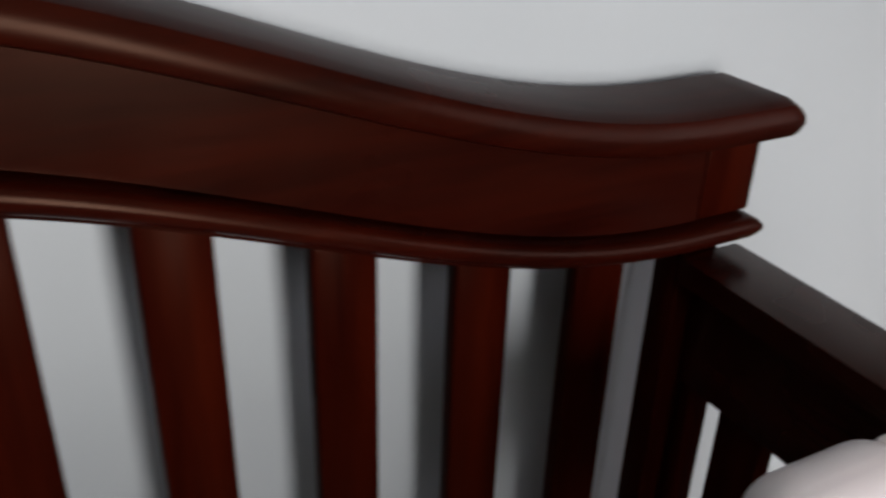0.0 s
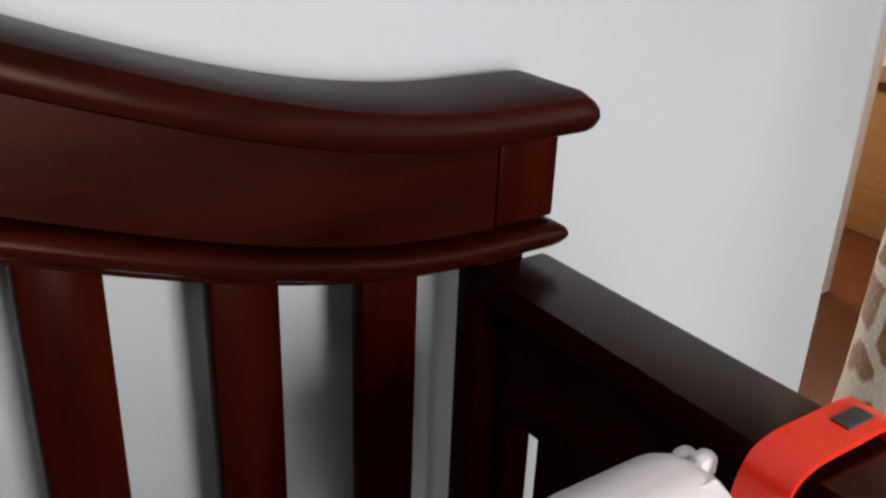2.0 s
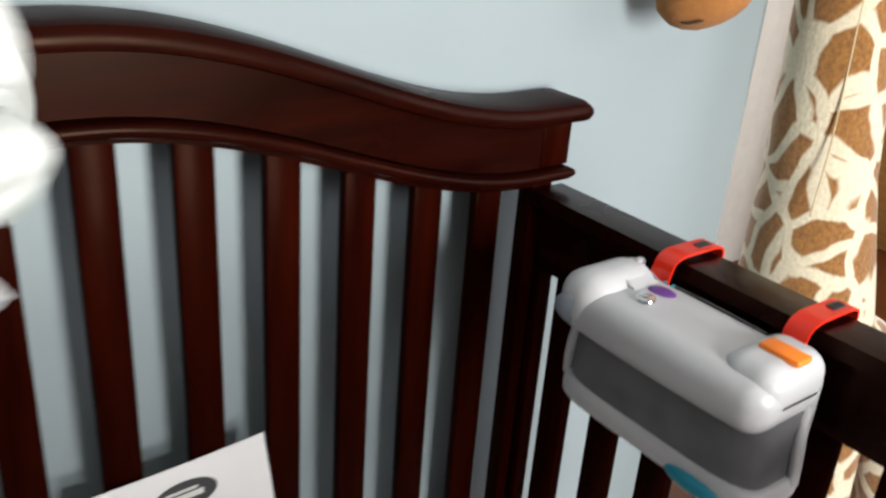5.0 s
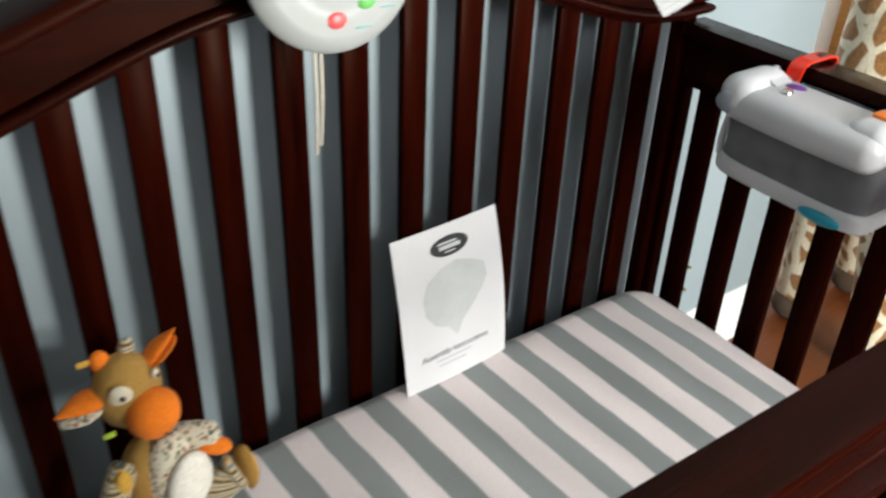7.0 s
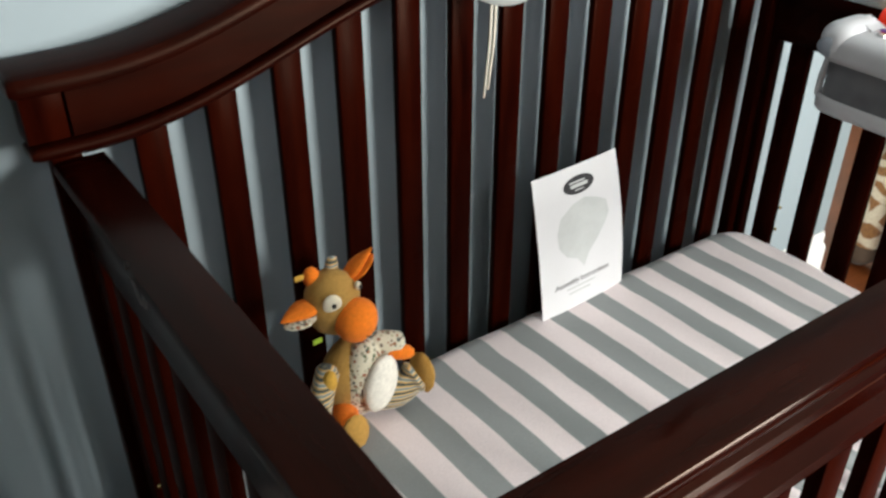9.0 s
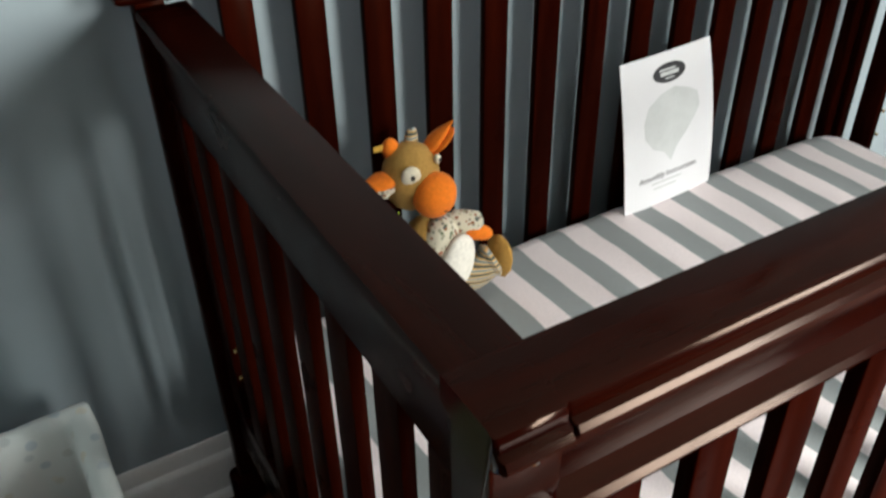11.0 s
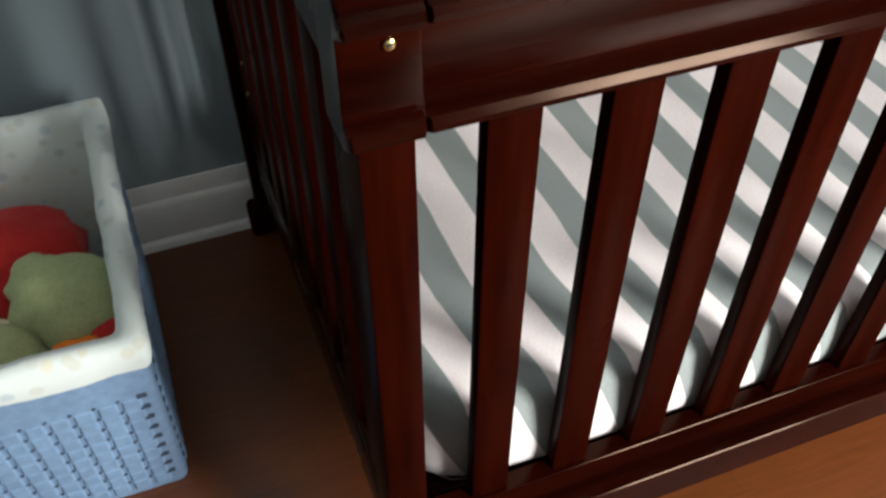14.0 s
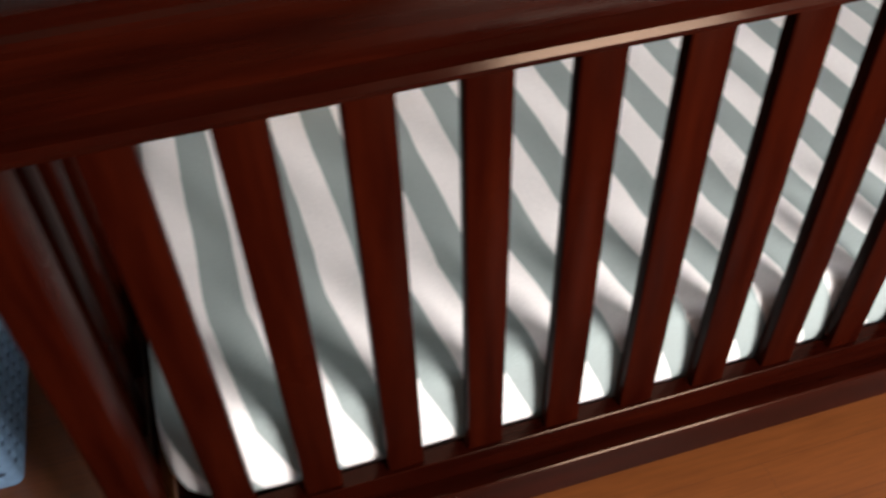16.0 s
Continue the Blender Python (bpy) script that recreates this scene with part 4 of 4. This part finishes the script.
for s in (-1, 1):
    part("horn", tube([(1.875 + s * 0.02, 0.68 + s * 0.025, 1.26), (1.88 + s * 0.022, 0.68 + s * 0.028, 1.345)], [0.013, 0.016], 10), giraffe_coat, gh)
    part("ear", blob((1.90 + s * 0.04, 0.685 + s * 0.05, 1.27), (0.018, 0.040, 0.022), (0, 0, 30 * s), detail=2), giraffe_coat, gh)
    part("eye", blob((1.775 + s * 0.022, 0.70 + s * 0.052, 1.255), (0.010, 0.010, 0.010), detail=2), black_ink, gh)
for lx, ly, tx2, ty2 in ((2.075, 0.745, 2.110, 0.765), (2.065, 0.570, 2.080, 0.535), (2.280, 0.730, 2.360, 0.750), (2.290, 0.570, 2.370, 0.550)):
    lg = part("leg", tube(smooth_points([(lx, ly, 0.40), (lx + (tx2 - lx) * 0.5, ly + (ty2 - ly) * 0.5, 0.22), (tx2, ty2, 0.035)], 8), [0.070] * 3 + list(np.linspace(0.064, 0.050, 14)), 18), giraffe_coat, giraffe)
    part("hoof", blob((tx2 - 0.01, ty2, 0.006), (0.056, 0.052, 0.044), detail=3), plush("dark_brown_plush", (0.055, 0.033, 0.018)), lg, "dark brown hoof")
part("tail", tube(smooth_points([(2.36, 0.66, 0.44), (2.42, 0.66, 0.36), (2.43, 0.66, 0.25)], 6), [0.012] * 12 + [0.02], 8), giraffe_coat, giraffe)

for o in giraffe.children_recursive:
    o.data.transform(Matrix.Translation((-0.008, 0.020, 0.0)))

# ---- toy basket beside the crib ----
basket = thing("toy_basket", (-0.40, 0.50, FLOOR), "blue woven rectangular basket with a pale floral cloth liner", "basket")
BX0, BX1, BY0, BY1, BZ1 = -0.62, -0.178, 0.258, 0.752, 0.312


def basket_ring(z, inset, flare):
    k = (z - FLOOR) / (BZ1 - FLOOR)
    f = flare * (k - 0.5)
    x0, x1, y0, y1 = BX0 - f * 0.4 + inset, BX1 + f * 0.25 - inset, BY0 + 0.028 - f - inset * -1, BY1 - inset
    pts = []
    r = 0.014
    for cx, cy, a0 in ((x1 - r, y1 - r, 0), (x0 + r, y1 - r, 90), (x0 + r, y0 + r, 180), (x1 - r, y0 + r, 270)):
        for j in range(5):
            a = radians(a0 + 22.5 * j)
            pts.append((cx + r * math.cos(a), cy + r * math.sin(a), z))
    return pts


zs = np.linspace(FLOOR + 0.001, BZ1, 8)
outer = [basket_ring(z, 0.0, 0.055) for z in zs]
inner = [basket_ring(z, 0.012, 0.055) for z in zs[::-1][:-1]]
part("body", sweep(outer + inner), basket_blue, basket, "blue woven sides")
wb = None
kz = 9
for j in range(kz):
    z = FLOOR + 0.03 + j * 0.0285
    yf = basket_ring(z, 0, 0.055)[14][1]
    xr = basket_ring(z, 0, 0.055)[0][0]
    for i in range(15):
        x = xr - 0.034 - i * 0.0285
        wb = box(x - 0.012, x + 0.012, yf - 0.0035, yf + 0.002, z - 0.0115, z + 0.0115, 0.003, 1, bm=wb)
    for i in range(15):
        y = yf + 0.034 + i * 0.0285
        if y < BY1 - 0.03:
            wb = box(xr - 0.002, xr + 0.0035, y - 0.012, y + 0.012, z - 0.0115, z + 0.0115, 0.003, 1, bm=wb)
tagged(part("weave", wb, basket_blue, basket, "raised blue basket weave"), kind="stuff")
gb = None
for j in range(kz):
    z = FLOOR + 0.044 + j * 0.0285
    yf = basket_ring(z, 0, 0.055)[14][1]
    xr = basket_ring(z, 0, 0.055)[0][0]
    for i in range(15):
        rr = 0.0042 if i == 0 else 0.0017
        x = xr - 0.020 - i * 0.0285
        gb = box(x - rr * 1.5, x + rr * 1.5, yf - 0.0022, yf + 0.001, z - rr, z + rr, 0.0008, 1, bm=gb)
    for i in range(15):
        y = yf + 0.020 + i * 0.0285
        if y < BY1 - 0.03:
            gb = box(xr - 0.001, xr + 0.0022, y - 0.004, y + 0.004, z - 0.003, z + 0.003, 0.0008, 1, bm=gb)
tagged(part("weave_gap", gb, basket_dark, basket, "dark holes in the weave"), kind="stuff")
# liner folded over the rim
lin = []
for inset, z, fl in ((-0.006, BZ1 - 0.010, 0.055), (-0.009, BZ1 + 0.012, 0.055), (-0.006, BZ1 + 0.030, 0.055), (0.006, BZ1 + 0.036, 0.055), (0.022, BZ1 + 0.030, 0.055), (0.027, BZ1 + 0.010, 0.055), (0.024, BZ1 - 0.12, 0.055), (0.030, FLOOR + 0.03, 0.055)):
    ring = basket_ring(min(z, BZ1), inset, fl)
    lin.append([(x + noise.noise(Vector((x * 30, y * 30, z * 20))) * 0.004, y + noise.noise(Vector((x * 30 + 9, y * 30, z * 20))) * 0.004, z + noise.noise(Vector((x * 24, y * 24, 3))) * 0.005) for x, y, _ in ring])


counts = [max(1, int(max((Vector(r[(i + 1) % len(r)]) - Vector(r[i])).length for r in lin) / 0.03)) for i in range(len(lin[0]))]
fine_lin = []
for q, ring in enumerate(lin):
    row = []
    for i, p in enumerate(ring):
        nx = ring[(i + 1) % len(ring)]
        for j in range(counts[i]):
            v3 = Vector(p).lerp(Vector(nx), j / counts[i])
            v3 += Vector((noise.noise(v3 * 33), noise.noise(v3 * 33 + Vector((5, 0, 0))), noise.noise(v3 * 25 + Vector((0, 7, 0))))) * 0.004
            row.append(tuple(v3))
    fine_lin.append(row)
part("liner", sweep(fine_lin, caps=False), liner_cloth, basket, "pale floral cloth liner folded over the rim", smooth=80)

for name, lab, c, r, mat, sd in (("red_plush_toy", "dark red plush toy lying in the basket", (-0.345, 0.60, 0.19), (0.11, 0.09, 0.07), red_plush, 1), ("green_plush_toy", "pale green plush toy lying in the basket", (-0.268, 0.475, 0.215), (0.072, 0.085, 0.065), green_plush, 2), ("orange_plush_toy", "small orange plush ball in the basket", (-0.258, 0.365, 0.215), (0.036, 0.032, 0.030), orange_plush, 3), ("green_plush_toy", "pale green plush toy lying in the basket", (-0.37, 0.39, 0.195), (0.075, 0.065, 0.06), green_plush, 4), ("red_plush_toy", "small red plush toy in the basket", (-0.222, 0.392, 0.20), (0.030, 0.032, 0.036), red_plush, 5), ("cream_plush_toy", "cream plush toy at the bottom of the basket", (-0.42, 0.52, 0.105), (0.16, 0.19, 0.085), cream_plush, 6)):
    soft_toy = thing(name, (c[0], c[1], c[2] - r[2]), lab, "plush toy", "toys in the basket")
    part("body", blob(c, r, (0, 0, 20 * sd), 0.22, 3, seed=sd), mat, soft_toy, smooth=180)
    part("head", blob((c[0] - r[0] * 0.5, c[1] + r[1] * 0.4, c[2] + r[2] * 0.25), (r[0] * 0.55, r[1] * 0.5, r[2] * 0.6), (0, 0, 0), 0.2, 3, seed=sd + 3), mat, soft_toy, smooth=180)
